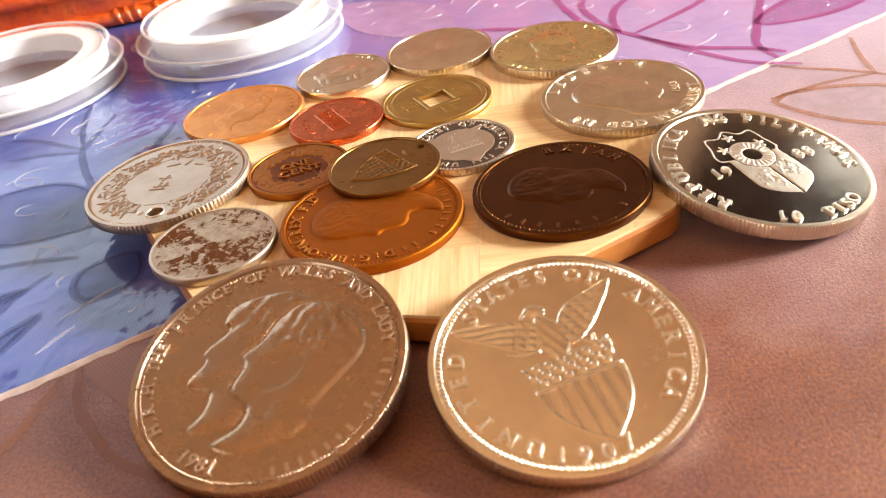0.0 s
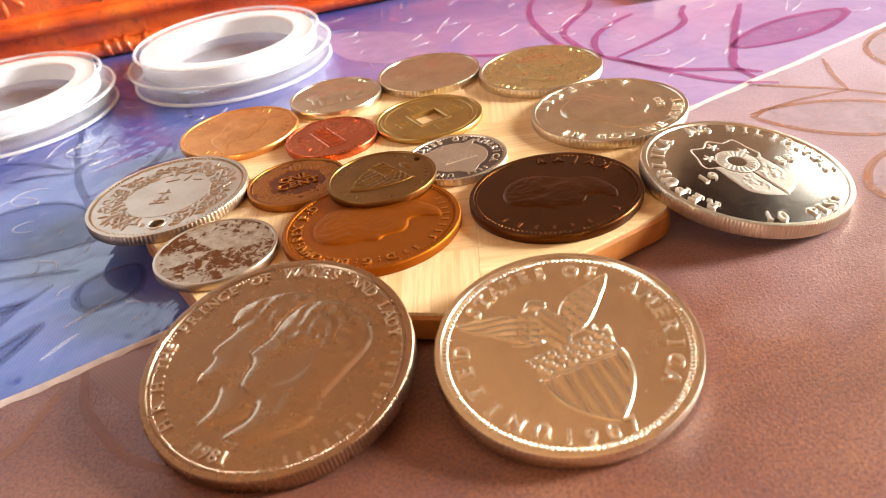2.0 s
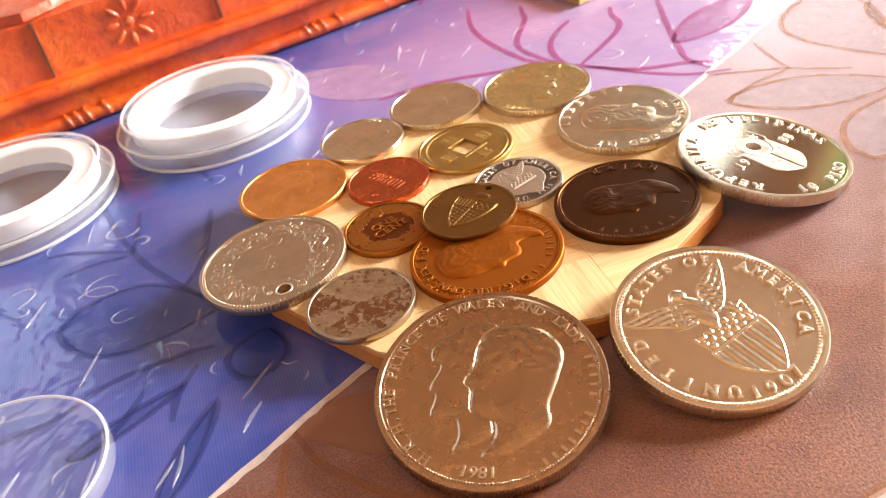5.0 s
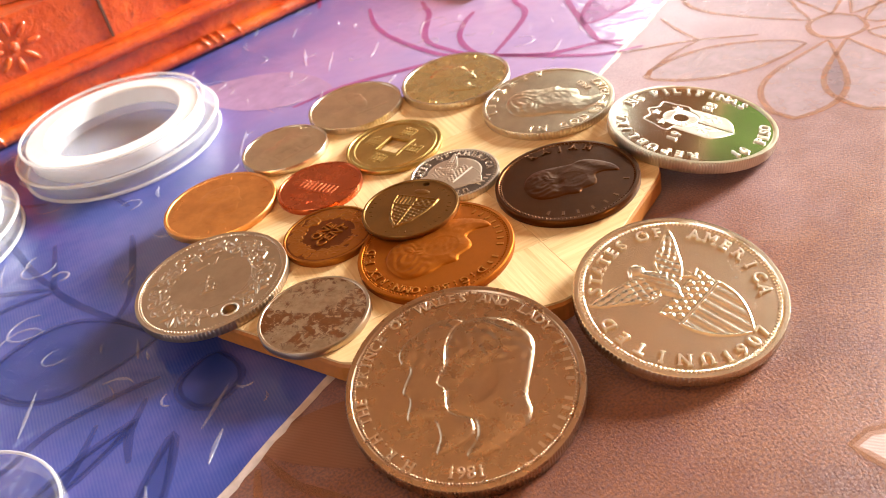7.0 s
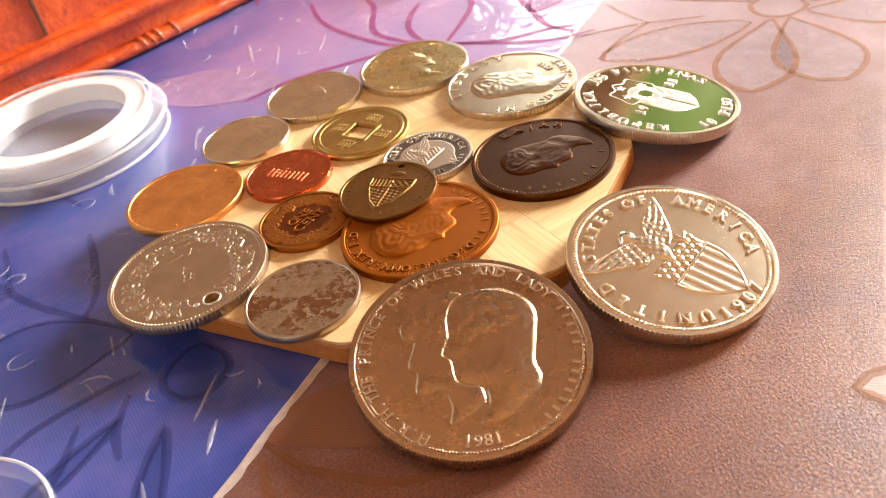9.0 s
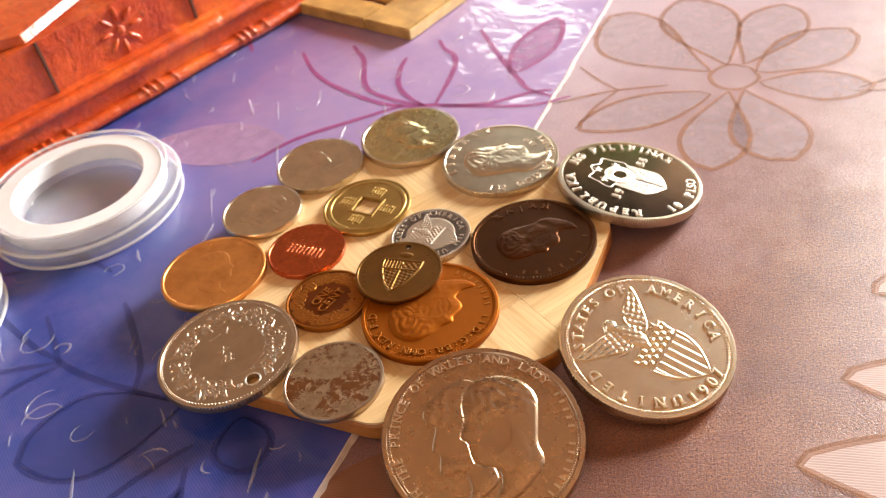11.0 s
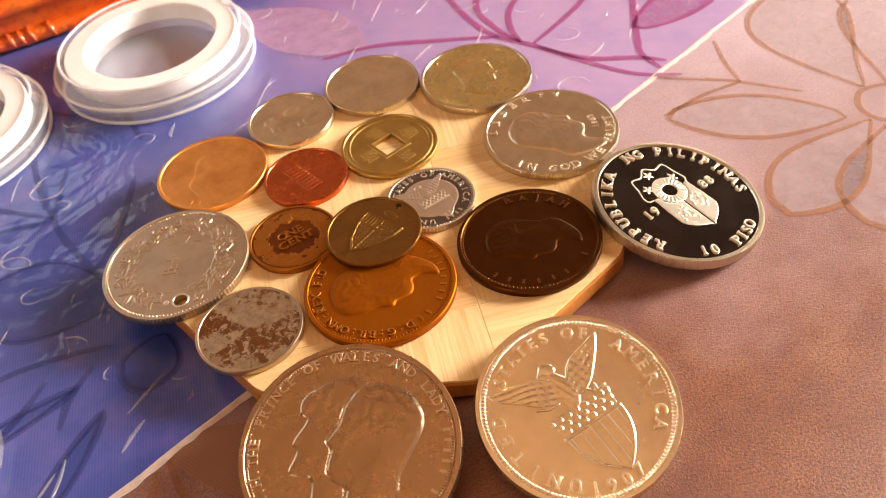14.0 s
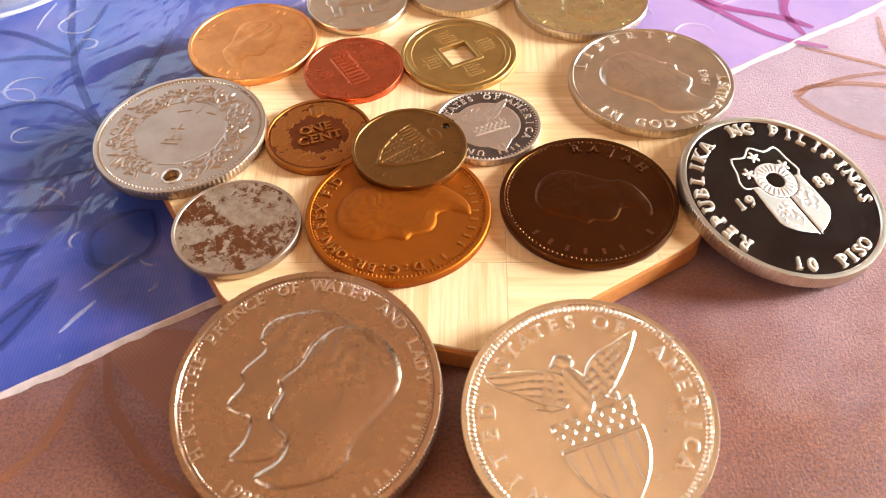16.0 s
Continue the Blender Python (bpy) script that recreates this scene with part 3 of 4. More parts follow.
for i in range(-4, 4):
    for j in range(-2, 5):
        c = O + gx * (i + 0.5) * GRID + gy * (j + 0.5) * GRID
        poly = list(outline)
        for n, d in ((gx, c.dot(gx) + GRID / 2 - 0.03), (-gx, -c.dot(gx) + GRID / 2 - 0.03), (gy, c.dot(gy) + GRID / 2 - 0.03), (-gy, -c.dot(gy) + GRID / 2 - 0.03)):
            poly = cut(poly, n, d) if poly else poly
        if len(poly) < 3:
            continue
        a = TURN + ((i + j) % 2) * math.pi / 2
        back = Matrix.Rotation(-a, 2)
        bm = bmesh.new()
        lo = [bm.verts.new((*(back @ (p - c) * MM), 0.0044)) for p in poly]
        hi = [bm.verts.new((*(back @ (p - c) * MM), 0.0050)) for p in poly]
        bm.faces.new(hi)
        for k in range(len(poly)):
            m = (k + 1) % len(poly)
            bm.faces.new((lo[k], lo[m], hi[m], hi[k]))
        bmesh.ops.remove_doubles(bm, verts=bm.verts, dist=1e-7)
        ob = part("bamboo_block", bm, M_BAMBOO, coaster)
        ob.matrix_local = Matrix.Translation((c.x * MM, c.y * MM, 0)) @ Matrix.Rotation(a, 4, "Z")


# ---- coins ----
FONT = {}
SERIFS = {"H": "bl br tl tr", "I": "bc tc", "T": "bc", "P": "bl tl", "R": "bl br tl", "N": "bl tl tr", "A": "bl br", "M": "bl br tl tr", "L": "bl tl", "E": "bl tl", "F": "bl tl",
          "D": "bl tl", "B": "bl tl", "K": "bl br tl tr", "U": "tl tr", "W": "tl tr", "Y": "bc tl tr", "X": "bl br tl tr", "V": "tl tr", "1": "bc"}


def glyph(ch):
    """Vertices and faces of one raised letter of height 1, from the built-in font."""
    if ch not in FONT:
        cu = bpy.data.curves.new("letter", "FONT")
        cu.body, cu.size, cu.extrude, cu.bevel_depth, cu.resolution_u = ch, 1.42, 0.12, 0.04, 3
        cu.align_x, cu.offset = "CENTER", -0.012
        ob = bpy.data.objects.new("letter", cu)
        me = bpy.data.meshes.new_from_object(ob)
        co = np.empty(len(me.vertices) * 3)
        me.vertices.foreach_get("co", co)
        co = co.reshape(-1, 3)
        if len(co):
            co[:, 0] -= (co[:, 0].min() + co[:, 0].max()) / 2
        faces = [tuple(p.vertices) for p in me.polygons]
        if ch in SERIFS:
            x0, x1 = co[:, 0].min(), co[:, 0].max()
            for spot in SERIFS[ch].split():
                x = {"l": x0 + 0.09, "r": x1 - 0.09, "c": (x0 + x1) / 2}[spot[1]]
                y = 0.05 if spot[0] == "b" else 0.97
                extra = [(x + a * 0.21, y + b * 0.05, c) for c in (-0.12, 0.15) for a, b in ((-1, -1), (1, -1), (1, 1), (-1, 1))]
                n = len(co)
                co = np.concatenate([co, np.array(extra)])
                faces += [tuple(n + i for i in f) for f in ((4, 5, 6, 7), (0, 1, 5, 4), (1, 2, 6, 5), (2, 3, 7, 6), (3, 0, 4, 7))]
        FONT[ch] = (co, faces)
        bpy.data.objects.remove(ob)
        bpy.data.curves.remove(cu)
    return FONT[ch]


def bar_glyph():
    bm = box(bmesh.new(), -0.27, 0.27, 0.06, 0.94, -0.1, 0.07, 0.08)
    bm.verts.index_update()
    co = np.array([v.co[:] for v in bm.verts])
    fs = [tuple(v.index for v in f.verts) for f in bm.faces]
    bm.free()
    return co, fs


BAR = bar_glyph()


def arc_text(rows, z):
    """Raised letters round a coin. rows: text, first and last angle, radius of the line, height, in mm; '|' stands for a plain bar."""
    vs, fs, n = [], [], 0
    for text, a0, a1, radius, size in rows:
        out = a1 < a0
        for i, ch in enumerate(text):
            if ch == " ":
                continue
            co, faces = BAR if ch == "|" else glyph(ch)
            if not len(co):
                continue
            a = radians(a0 + (a1 - a0) * i / max(1, len(text) - 1))
            turn = a - math.pi / 2 if out else a + math.pi / 2
            base = radius - size / 2 if out else radius + size / 2
            x, y = co[:, 0] * size * (0.8 if ch == "|" else 0.95), co[:, 1] * size
            p = np.stack([base * math.cos(a) + x * math.cos(turn) - y * math.sin(turn), base * math.sin(a) + x * math.sin(turn) + y * math.cos(turn), z + co[:, 2] * min(size, 2.4) * 0.95], 1)
            vs.append(p * MM)
            fs += [tuple(k + n for k in f) for f in faces]
            n += len(co)
    return np.concatenate(vs).tolist(), [], fs


def dome(u, v, cx, cy, a, b, rot=0.0):
    c, s = math.cos(radians(rot)), math.sin(radians(rot))
    du, dv = u - cx, v - cy
    q = 1 - ((du * c + dv * s) / a) ** 2 - ((-du * s + dv * c) / b) ** 2
    return np.sqrt(np.clip(q, 0, None))


def stroke(u, v, p, q, w, w2=None):
    w2 = w if w2 is None else w2
    px, py, dx, dy = p[0], p[1], q[0] - p[0], q[1] - p[1]
    t = np.clip(((u - px) * dx + (v - py) * dy) / (dx * dx + dy * dy), 0, 1)
    d = np.hypot(u - px - t * dx, v - py - t * dy)
    return np.sqrt(np.clip(1 - (d / (w + (w2 - w) * t)) ** 2, 0, None))


def slab(u, v, pts, soft=0.02):
    """A flat-topped convex plate, points counter-clockwise."""
    d = np.full(u.shape, 9.0)
    for (x0, y0), (x1, y1) in zip(pts, pts[1:] + pts[:1]):
        ln = math.hypot(x1 - x0, y1 - y0)
        d = np.minimum(d, ((x1 - x0) * (v - y0) - (y1 - y0) * (u - x0)) / ln)
    return np.clip(d / soft, 0, 1)


def struck(u, v, seed, cell=0.1):
    """Soft random modelling of a worn relief, about -1 to 1."""
    rg = np.random.default_rng(seed)
    g = rg.uniform(-1, 1, (48, 48))
    x, y = (u + 2.2) / cell % 47, (v + 2.2) / cell % 47
    i, j = x.astype(int), y.astype(int)
    a, b = x - i, y - j
    a, b = a * a * (3 - 2 * a), b * b * (3 - 2 * b)
    return (g[i, j] * (1 - a) + g[i + 1, j] * a) * (1 - b) + (g[i, j + 1] * (1 - a) + g[i + 1, j + 1] * a) * b


def inside(u, v, pts, smooth=4):
    """Signed distance to a closed outline, positive within it; the corners are eased."""
    p = [Vector(q) for q in pts]
    m = len(p)
    line = []
    for i in range(m):
        a, b, c, d = p[i - 1], p[i], p[(i + 1) % m], p[(i + 2) % m]
        for k in range(smooth):
            t = k / smooth
            line.append(0.5 * (2 * b + (c - a) * t + (2 * a - 5 * b + 4 * c - d) * t * t + (3 * b - a - 3 * c + d) * t ** 3))
    dist, odd = np.full(u.shape, 9.0), np.zeros(u.shape, bool)
    for a, b in zip(line, line[1:] + line[:1]):
        dx, dy = b.x - a.x, b.y - a.y
        t = np.clip(((u - a.x) * dx + (v - a.y) * dy) / (dx * dx + dy * dy + 1e-12), 0, 1)
        dist = np.minimum(dist, np.hypot(u - a.x - t * dx, v - a.y - t * dy))
        if abs(dy) > 1e-9:
            odd ^= ((a.y > v) != (b.y > v)) & (u < a.x + (v - a.y) * dx / dy)
    return np.where(odd, dist, -dist)


def swell(d, soft, step=0.35):
    """Height over an outline: a short step at the edge, then a rounded rise."""
    t = np.clip(d / soft, 0, 1)
    return step * np.clip(d / 0.022, 0, 1) + (1 - step) * np.sqrt(np.clip(1 - (1 - t) ** 2, 0, None)) * (d > 0)


# a plain head-shaped outline with neck and cut, leaning back a little; no features are modelled
HEAD = [(-0.57, -0.60), (-0.36, -0.70), (0.0, -0.64), (0.15, -0.53), (0.21, -0.36), (0.40, -0.14), (0.56, 0.08), (0.56, 0.31), (0.43, 0.52), (0.20, 0.65), (0.0, 0.64),
        (-0.16, 0.51), (-0.27, 0.33), (-0.42, 0.20), (-0.40, 0.09), (-0.48, -0.10), (-0.43, -0.22), (-0.33, -0.32), (-0.39, -0.47)]
HEAD_BEHIND = [(-0.58, -0.52), (-0.45, -0.56), (-0.21, -0.53), (-0.12, -0.33), (-0.02, 0.05), (0.30, 0.49), (0.30, 0.64), (0.10, 0.73), (-0.20, 0.70), (-0.36, 0.62), (-0.41, 0.48),
               (-0.36, 0.39), (-0.54, 0.21), (-0.52, 0.10), (-0.64, -0.07), (-0.57, -0.15), (-0.44, -0.20), (-0.47, -0.38)]


def strands(u, v, cx, cy):
    """Soft combed waves round a crown point."""
    r, a = np.hypot(u - cx, v - cy), np.arctan2(v - cy, u - cx)
    return np.sin(46 * r + 3 * np.sin(3 * a) + 2 * np.sin(9 * u + 5 * v))


def bust(u, v, cx=0.0, cy=0.0, k=1.0, face=-1, wear=0.0):
    """A plain portrait-shaped relief, facing -u, or +u for face=1."""
    u, v = (u - cx) / k * -face, (v - cy) / k
    u, v = u * 0.94 + v * 0.34, -u * 0.34 + v * 0.94
    d = inside(u, v, HEAD)
    h = swell(d, 0.32, 0.16)
    crown = np.clip((v - 0.10 + 0.75 * (u - 0.05)) * 7, 0, 1) * np.clip(d / 0.05, 0, 1)
    h = h + crown * (0.10 + 0.06 * strands(u, v, 0.2, 0.2) + 0.08 * struck(u, v, 15, 0.06)) - 0.16 * dome(u, v, -0.10, -0.02, 0.24, 0.20, 40) * (d > 0)
    h = h + (d > 0.02) * (0.05 * struck(u, v, 3, 0.16) + 0.05 * struck(u * 1.6, v, 8, 0.07))
    return h * (1 - wear * np.clip(struck(u, v, 12, 0.2), 0, 1))


def twin_busts(u, v):
    back, front = inside(u, v, HEAD_BEHIND), inside(u - 0.20, v + 0.08, HEAD)
    h = 0.62 * swell(back, 0.22)
    h = h + (back > 0.02) * ((0.06 * strands(u, v, 0.0, 0.3) + 0.06 * struck(u * 1.2, v, 19, 0.07)) * np.clip((v - 0.28) * 8, 0, 1) - 0.12 * dome(u, v, -0.36, 0.05, 0.16, 0.22, 20))
    x, y = u - 0.20, v + 0.08
    g = 0.22 * np.clip(front / 0.035, 0, 1) + 0.70 * swell(front, 0.34, 0.0)
    crown = np.clip((y - 0.10 + 0.75 * (x - 0.05)) * 7, 0, 1) * np.clip(front / 0.05, 0, 1)
    g = g + crown * (0.07 + 0.06 * strands(x, y, 0.15, 0.15) + 0.09 * struck(x * 1.3, y, 15, 0.06)) - 0.16 * dome(x, y, -0.10, 0.0, 0.24, 0.18, 40) * (front > 0)
    g = g + 0.10 * dome(x, y, -0.02, -0.36, 0.10, 0.30, -28) * (front > 0.03)
    h = np.where(front > 0, np.maximum(g, 0.35 * h), h)
    return h + (h > 0.1) * 0.035 * struck(u, v, 3, 0.09)


WING_HIGH = [(-0.02, 0.40), (0.08, 0.56), (0.27, 0.68), (0.47, 0.80), (0.45, 0.66), (0.36, 0.46), (0.24, 0.24), (0.08, 0.10), (-0.04, 0.2)]
WING_LOW = [(-0.22, 0.38), (-0.5, 0.41), (-0.9, 0.37), (-0.82, 0.25), (-0.62, 0.17), (-0.44, 0.09), (-0.22, 0.04), (-0.10, 0.2)]


def plumes(u, v, pts, ax, ay, root):
    """A wing: an outlined plate with long quills outside and scales near the shoulder."""
    d = inside(u, v, pts, 3)
    along, across = (u - root[0]) * ax + (v - root[1]) * ay, -(u - root[0]) * ay + (v - root[1]) * ax
    quill = np.abs(np.sin((across - 0.22 * along) * 46))
    scale = np.abs(np.sin(along * 36 + 1.5 * np.sign(np.sin(across * 42)))) * np.abs(np.sin(across * 42))
    fine = np.where(along > 0.30, 0.65 * quill + 0.35 * scale, 0.25 * quill + 0.75 * scale)
    edge = np.clip(1 - np.abs(d - 0.02) / 0.02, 0, 1)
    return np.clip(d / 0.02, 0, 1) * np.maximum(0.26 + 0.42 * fine, 0.7 * edge)


def wings_and_shield(u, v, ground=0.0):
    h = np.maximum(plumes(u, v, WING_HIGH, 0.82, 0.57, (0.0, 0.3)), plumes(u, v, WING_LOW, -0.99, 0.10, (-0.16, 0.22)))
    body = inside(u, v, [(-0.20, 0.44), (-0.10, 0.42), (0.02, 0.30), (0.06, 0.12), (0.0, -0.04), (-0.12, 0.0), (-0.20, 0.16), (-0.22, 0.30)], 3)
    h = np.maximum(h, swell(body, 0.12) * (0.72 + 0.10 * np.sin(u * 60) * np.sin(v * 52)))
    h = np.maximum(h, 0.8 * dome(u, v, -0.20, 0.49, 0.095, 0.075, -10))
    h = np.maximum(h, 0.8 * stroke(u, v, (-0.25, 0.51), (-0.315, 0.43), 0.035, 0.012))
    # twigs and arrows held over the shield
    for k in range(7):
        a = radians(15 + 26 * k)
        x, y = (0.26, 0.10) if k % 2 else (-0.32, 0.04)
        h = np.maximum(h, 0.6 * stroke(u, v, (x, y), (x + 0.13 * math.cos(a), y + 0.10 * math.sin(a)), 0.022, 0.010))
    # the shield, in a frame of its own turned with it
    c, s = math.cos(radians(19)), math.sin(radians(19))
    x, y = (u - 0.0875) * c + (v + 0.22) * s, -(u - 0.0875) * s + (v + 0.22) * c
    chief = slab(x, y, [(-0.354, 0.0), (0.354, 0.0), (0.40, 0.26), (0.0, 0.27), (-0.40, 0.26)])
    star = np.zeros(u.shape)
    for row in range(3):
        d = np.hypot((x + 0.055 * row) % 0.11 - 0.055, y - 0.06 - 0.075 * row)
        star = np.maximum(star, np.clip(2.2 - d / 0.018, 0, 1))
    h = np.maximum(h, chief * (0.26 + 0.45 * star))
    h = np.maximum(h, 0.95 * stroke(x, y, (-0.36, 0.0), (0.36, 0.0), 0.018))
    t = np.clip(-y / 0.62, 0, 1)
    half = 0.36 * (1 - t ** 2.3)
    within = (y < 0) & (t < 1) & (np.abs(x) < half)
    bars = 0.20 + 0.09 * np.clip(np.sin(x * 52) * 2.5, -1, 1)
    border = np.clip(1 - np.abs(half - np.abs(x)) / 0.028, 0, 1) * (y < 0) * (t < 1)
    h = np.maximum(h, np.maximum(np.where(within, bars, 0), 0.55 * border))
    if ground:
        h = np.maximum(h, ground * np.clip((0.70 - np.hypot(u, v)) * 25, 0, 1))
    return h


def arms(u, v):
    """A horned shield: an outlined upper field with three stars, a rayed ring, two frosted lower fields."""
    x, y = u - 0.036, v - 0.155
    upper = inside(x, y, [(-0.31, 0.0), (-0.42, 0.08), (-0.36, 0.24), (-0.30, 0.42), (-0.14, 0.40), (0.0, 0.50), (0.14, 0.40), (0.30, 0.42), (0.33, 0.24), (0.31, 0.0)], 3)
    h = 0.4 * np.clip(1 - np.abs(upper) / 0.016, 0, 1) * (y > 0.0)
    t = np.clip((-y - 0.46) / 0.26, 0, 1)
    half = 0.32 * np.clip(1 - t ** 3, 0, 1) * (1 - 0.35 * t) + 0.02 * np.clip(-y / 0.3, 0, 1)
    low = (y < 0) & (y > -0.74) & (np.abs(x) < half) & (np.abs(x) > 0.012)
    h = np.maximum(h, np.where(low, 0.45, 0))
    mark = (struck(x * 2, y * 2, 17, 0.07) > 0.05)
    h = np.where(low & mark & (np.hypot(x + 0.15, (y + 0.42) * 0.8) < 0.13), 0.75, h)
    h = np.where(low & mark & (np.hypot(x - 0.17, (y + 0.32) * 0.8) < 0.12), 0.72, h)
    r = np.hypot(x, y - 0.02)
    h = np.where(r < 0.25, 0.0, h)
    ray = 0.25 + 0.35 * (np.cos(22 * np.arctan2(y - 0.02, x)) > 0)
    h = np.maximum(h, np.where((r < 0.21) & (r > 0.12), ray, 0))
    h = np.maximum(h, 0.5 * (np.clip(1 - np.abs(r - 0.225) / 0.016, 0, 1) + np.clip(1 - np.abs(r - 0.115) / 0.014, 0, 1)))
    for sx, sy in ((-0.24, 0.19), (0.22, 0.17), (-0.03, 0.37)):
        a, d = np.arctan2(y - sy, x - sx), np.hypot(x - sx, y - sy)
        h = np.maximum(h, np.where(d < 0.075 * (0.62 + 0.38 * np.cos(5 * (a - math.pi / 2))), 0.6, 0))
    return h


def foliage(u, v, inner, outer, count, seed, gap=0.0):
    """A ring of overlapping worn leaves, buds and curling stems."""
    rg = np.random.default_rng(seed)
    h = np.zeros(u.shape)
    for i in range(count):
        t = rg.uniform(gap, 2 * math.pi - gap) - math.pi / 2
        m = rg.uniform(inner + 0.03, outer - 0.03)
        cx, cy = m * math.cos(t), m * math.sin(t)
        kind, a = rg.random(), rg.uniform(0, 180)
        near = (np.abs(u - cx) < 0.16) & (np.abs(v - cy) < 0.16)
        uu, vv = u[near], v[near]
        if kind < 0.55:
            one = rg.uniform(0.45, 0.95) * dome(uu, vv, cx, cy, rg.uniform(0.05, 0.11), rg.uniform(0.022, 0.036), a)
        elif kind < 0.8:
            r, w = rg.uniform(0.03, 0.06), np.hypot(uu - cx, vv - cy)
            one = rg.uniform(0.4, 0.8) * np.clip(1 - ((w - r) / 0.017) ** 2, 0, 1)
        else:
            one = rg.uniform(0.4, 0.8) * dome(uu, vv, cx, cy, 0.033, 0.030, a)
        h[near] = np.maximum(h[near], one)
    return h


def wreath(u, v):
    """A ring of scrolling leaves round a worn field with traces of script."""
    h = foliage(u, v, 0.60, 0.93, 250, 4, 0.12) * (0.75 + 0.25 * struck(u, v, 21, 0.3))
    r = np.hypot(u, v)
    h = np.maximum(h, 0.22 * np.clip(1 - np.abs(r - 0.60) / 0.025, 0, 1) * (struck(u, v, 9, 0.3) > -0.3))
    h = np.maximum(h, 0.7 * dome(u, v, 0.10, 0.70, 0.20, 0.05, 5))
    for p, q in (((-0.14, 0.04), (0.02, 0.06)), ((-0.05, 0.12), (-0.07, -0.02)), ((-0.12, -0.16), (0.08, -0.13)), ((-0.06, -0.08), (-0.08, -0.24)), ((0.03, -0.07), (0.01, -0.22)),
                 ((-0.14, -0.24), (0.06, -0.22)), ((-0.20, 0.36), (-0.04, 0.42)), ((0.06, 0.40), (0.10, 0.52)), ((0.2, 0.42), (0.32, 0.40))):
        h = np.maximum(h, 0.40 * stroke(u, v, p, q, 0.022, 0.012))
    return h * (np.hypot(u - 0.25, v + 0.77) > 0.19)


def columns(u, v):
    h = 0.45 * slab(u, v, [(-0.58, -0.34), (0.58, -0.34), (0.58, -0.26), (-0.58, -0.26)])
    for i in range(9):
        x = -0.52 + i * 0.13
        h = np.maximum(h, 0.9 * slab(u, v, [(x - 0.035, -0.26), (x + 0.035, -0.26), (x + 0.035, 0.1), (x - 0.035, 0.1)], 0.015))
    return np.maximum(h, 0.4 * slab(u, v, [(-0.58, 0.1), (0.58, 0.1), (0.58, 0.18), (-0.58, 0.18)]))


def spade_shield(u, v):
    a = [(0.0, -0.80), (0.26, -0.52), (0.43, -0.16), (0.52, 0.14), (0.54, 0.40), (-0.54, 0.40), (-0.52, 0.14), (-0.43, -0.16), (-0.26, -0.52)]
    b = [(x * 0.93, y * 0.93 + 0.0) for x, y in a]
    h = np.where((slab(u, v, a) > 0) & (slab(u, v, b) < 0.6), 0.6, 0)
    ins = slab(u, v, b) > 0.6
    h = np.maximum(h, np.where(ins & ((np.abs(u) < 0.025) | (np.abs(v - 0.05) < 0.025)), 0.5, 0))
    h = np.maximum(h, np.where(ins & (u < 0) & (v > 0.07), 0.3 + 0.2 * np.sin(70 * u), 0))
    h = np.maximum(h, np.where(ins & (u > 0) & (v > 0.07), 0.25 + 0.25 * np.sin(40 * u) * np.sin(38 * v), 0))
    h = np.maximum(h, np.where(ins & (v < 0.03), 0.22 + 0.22 * np.sin(34 * u + 30 * v) * np.sin(30 * v - 20 * u), 0))
    return np.maximum(h, 0.45 * dome(u, v, 0.0, 0.6, 0.2, 0.1, 0))


def word_in_wreath(u, v):
    h = 0.75 * foliage(u, v, 0.58, 0.98, 260, 11, 0.06)
    h = np.maximum(h, 0.3 * np.clip((np.hypot(u, v) - 0.62) * 20, 0, 1) * (struck(u, v, 14, 0.13) > -0.45))
    shield = slab(u, v, [(0.02, 0.50), (0.17, 0.60), (0.19, 0.86), (-0.15, 0.86), (-0.13, 0.60)], 0.03)
    return np.where(shield > 0, 0.55 * shield + 0.25 * np.clip(np.sin(u * 60) * 2, 0, 1) * (shield > 0.9) * (v < 0.76), h)


def square_script(u, v):
    """Four groups of short strokes round a square hole, and the ring about them."""
    r = np.hypot(u, v)
    h = np.where((r > 0.9) | ((np.maximum(abs(u), abs(v)) < 0.36) & (np.maximum(abs(u), abs(v)) > 0.28)), 0.7, 0.0)
    rg = np.random.default_rng(9)
    for cx, cy in ((0.57, 0), (-0.57, 0), (0, 0.57), (0, -0.57)):
        for i in range(5):
            o = -0.16 + i * 0.08
            h = np.maximum(h, 0.6 * stroke(u, v, (cx - 0.17 * rg.uniform(0.6, 1), cy + o), (cx + 0.17 * rg.uniform(0.6, 1), cy + o), 0.028))
        for o in (-0.1, 0.09):
            h = np.maximum(h, 0.6 * stroke(u, v, (cx + o, cy - 0.17), (cx + o, cy + 0.17), 0.028))
    return h


def heavy_beast(u, v):
    """A plain rounded relief, broad at one end, on a ground line."""
    h = 0.9 * dome(u, v, 0.2, 0.1, 0.42, 0.34, 10)
    h = np.maximum(h, 0.8 * dome(u, v, -0.28, 0.05, 0.42, 0.26, -6))
    h = np.maximum(h, 0.7 * dome(u, v, 0.52, -0.1, 0.2, 0.24, 0))
    for x in (-0.52, -0.36, 0.12, 0.3):
        h = np.maximum(h, 0.3 * stroke(u, v, (x, 0.0), (x, -0.5), 0.10, 0.06))
    h = h + (h > 0.15) * 0.22 * struck(u, v, 5, 0.12)
    return np.maximum(h, 0.4 * stroke(u, v, (-0.7, -0.54), (0.66, -0.54), 0.04))


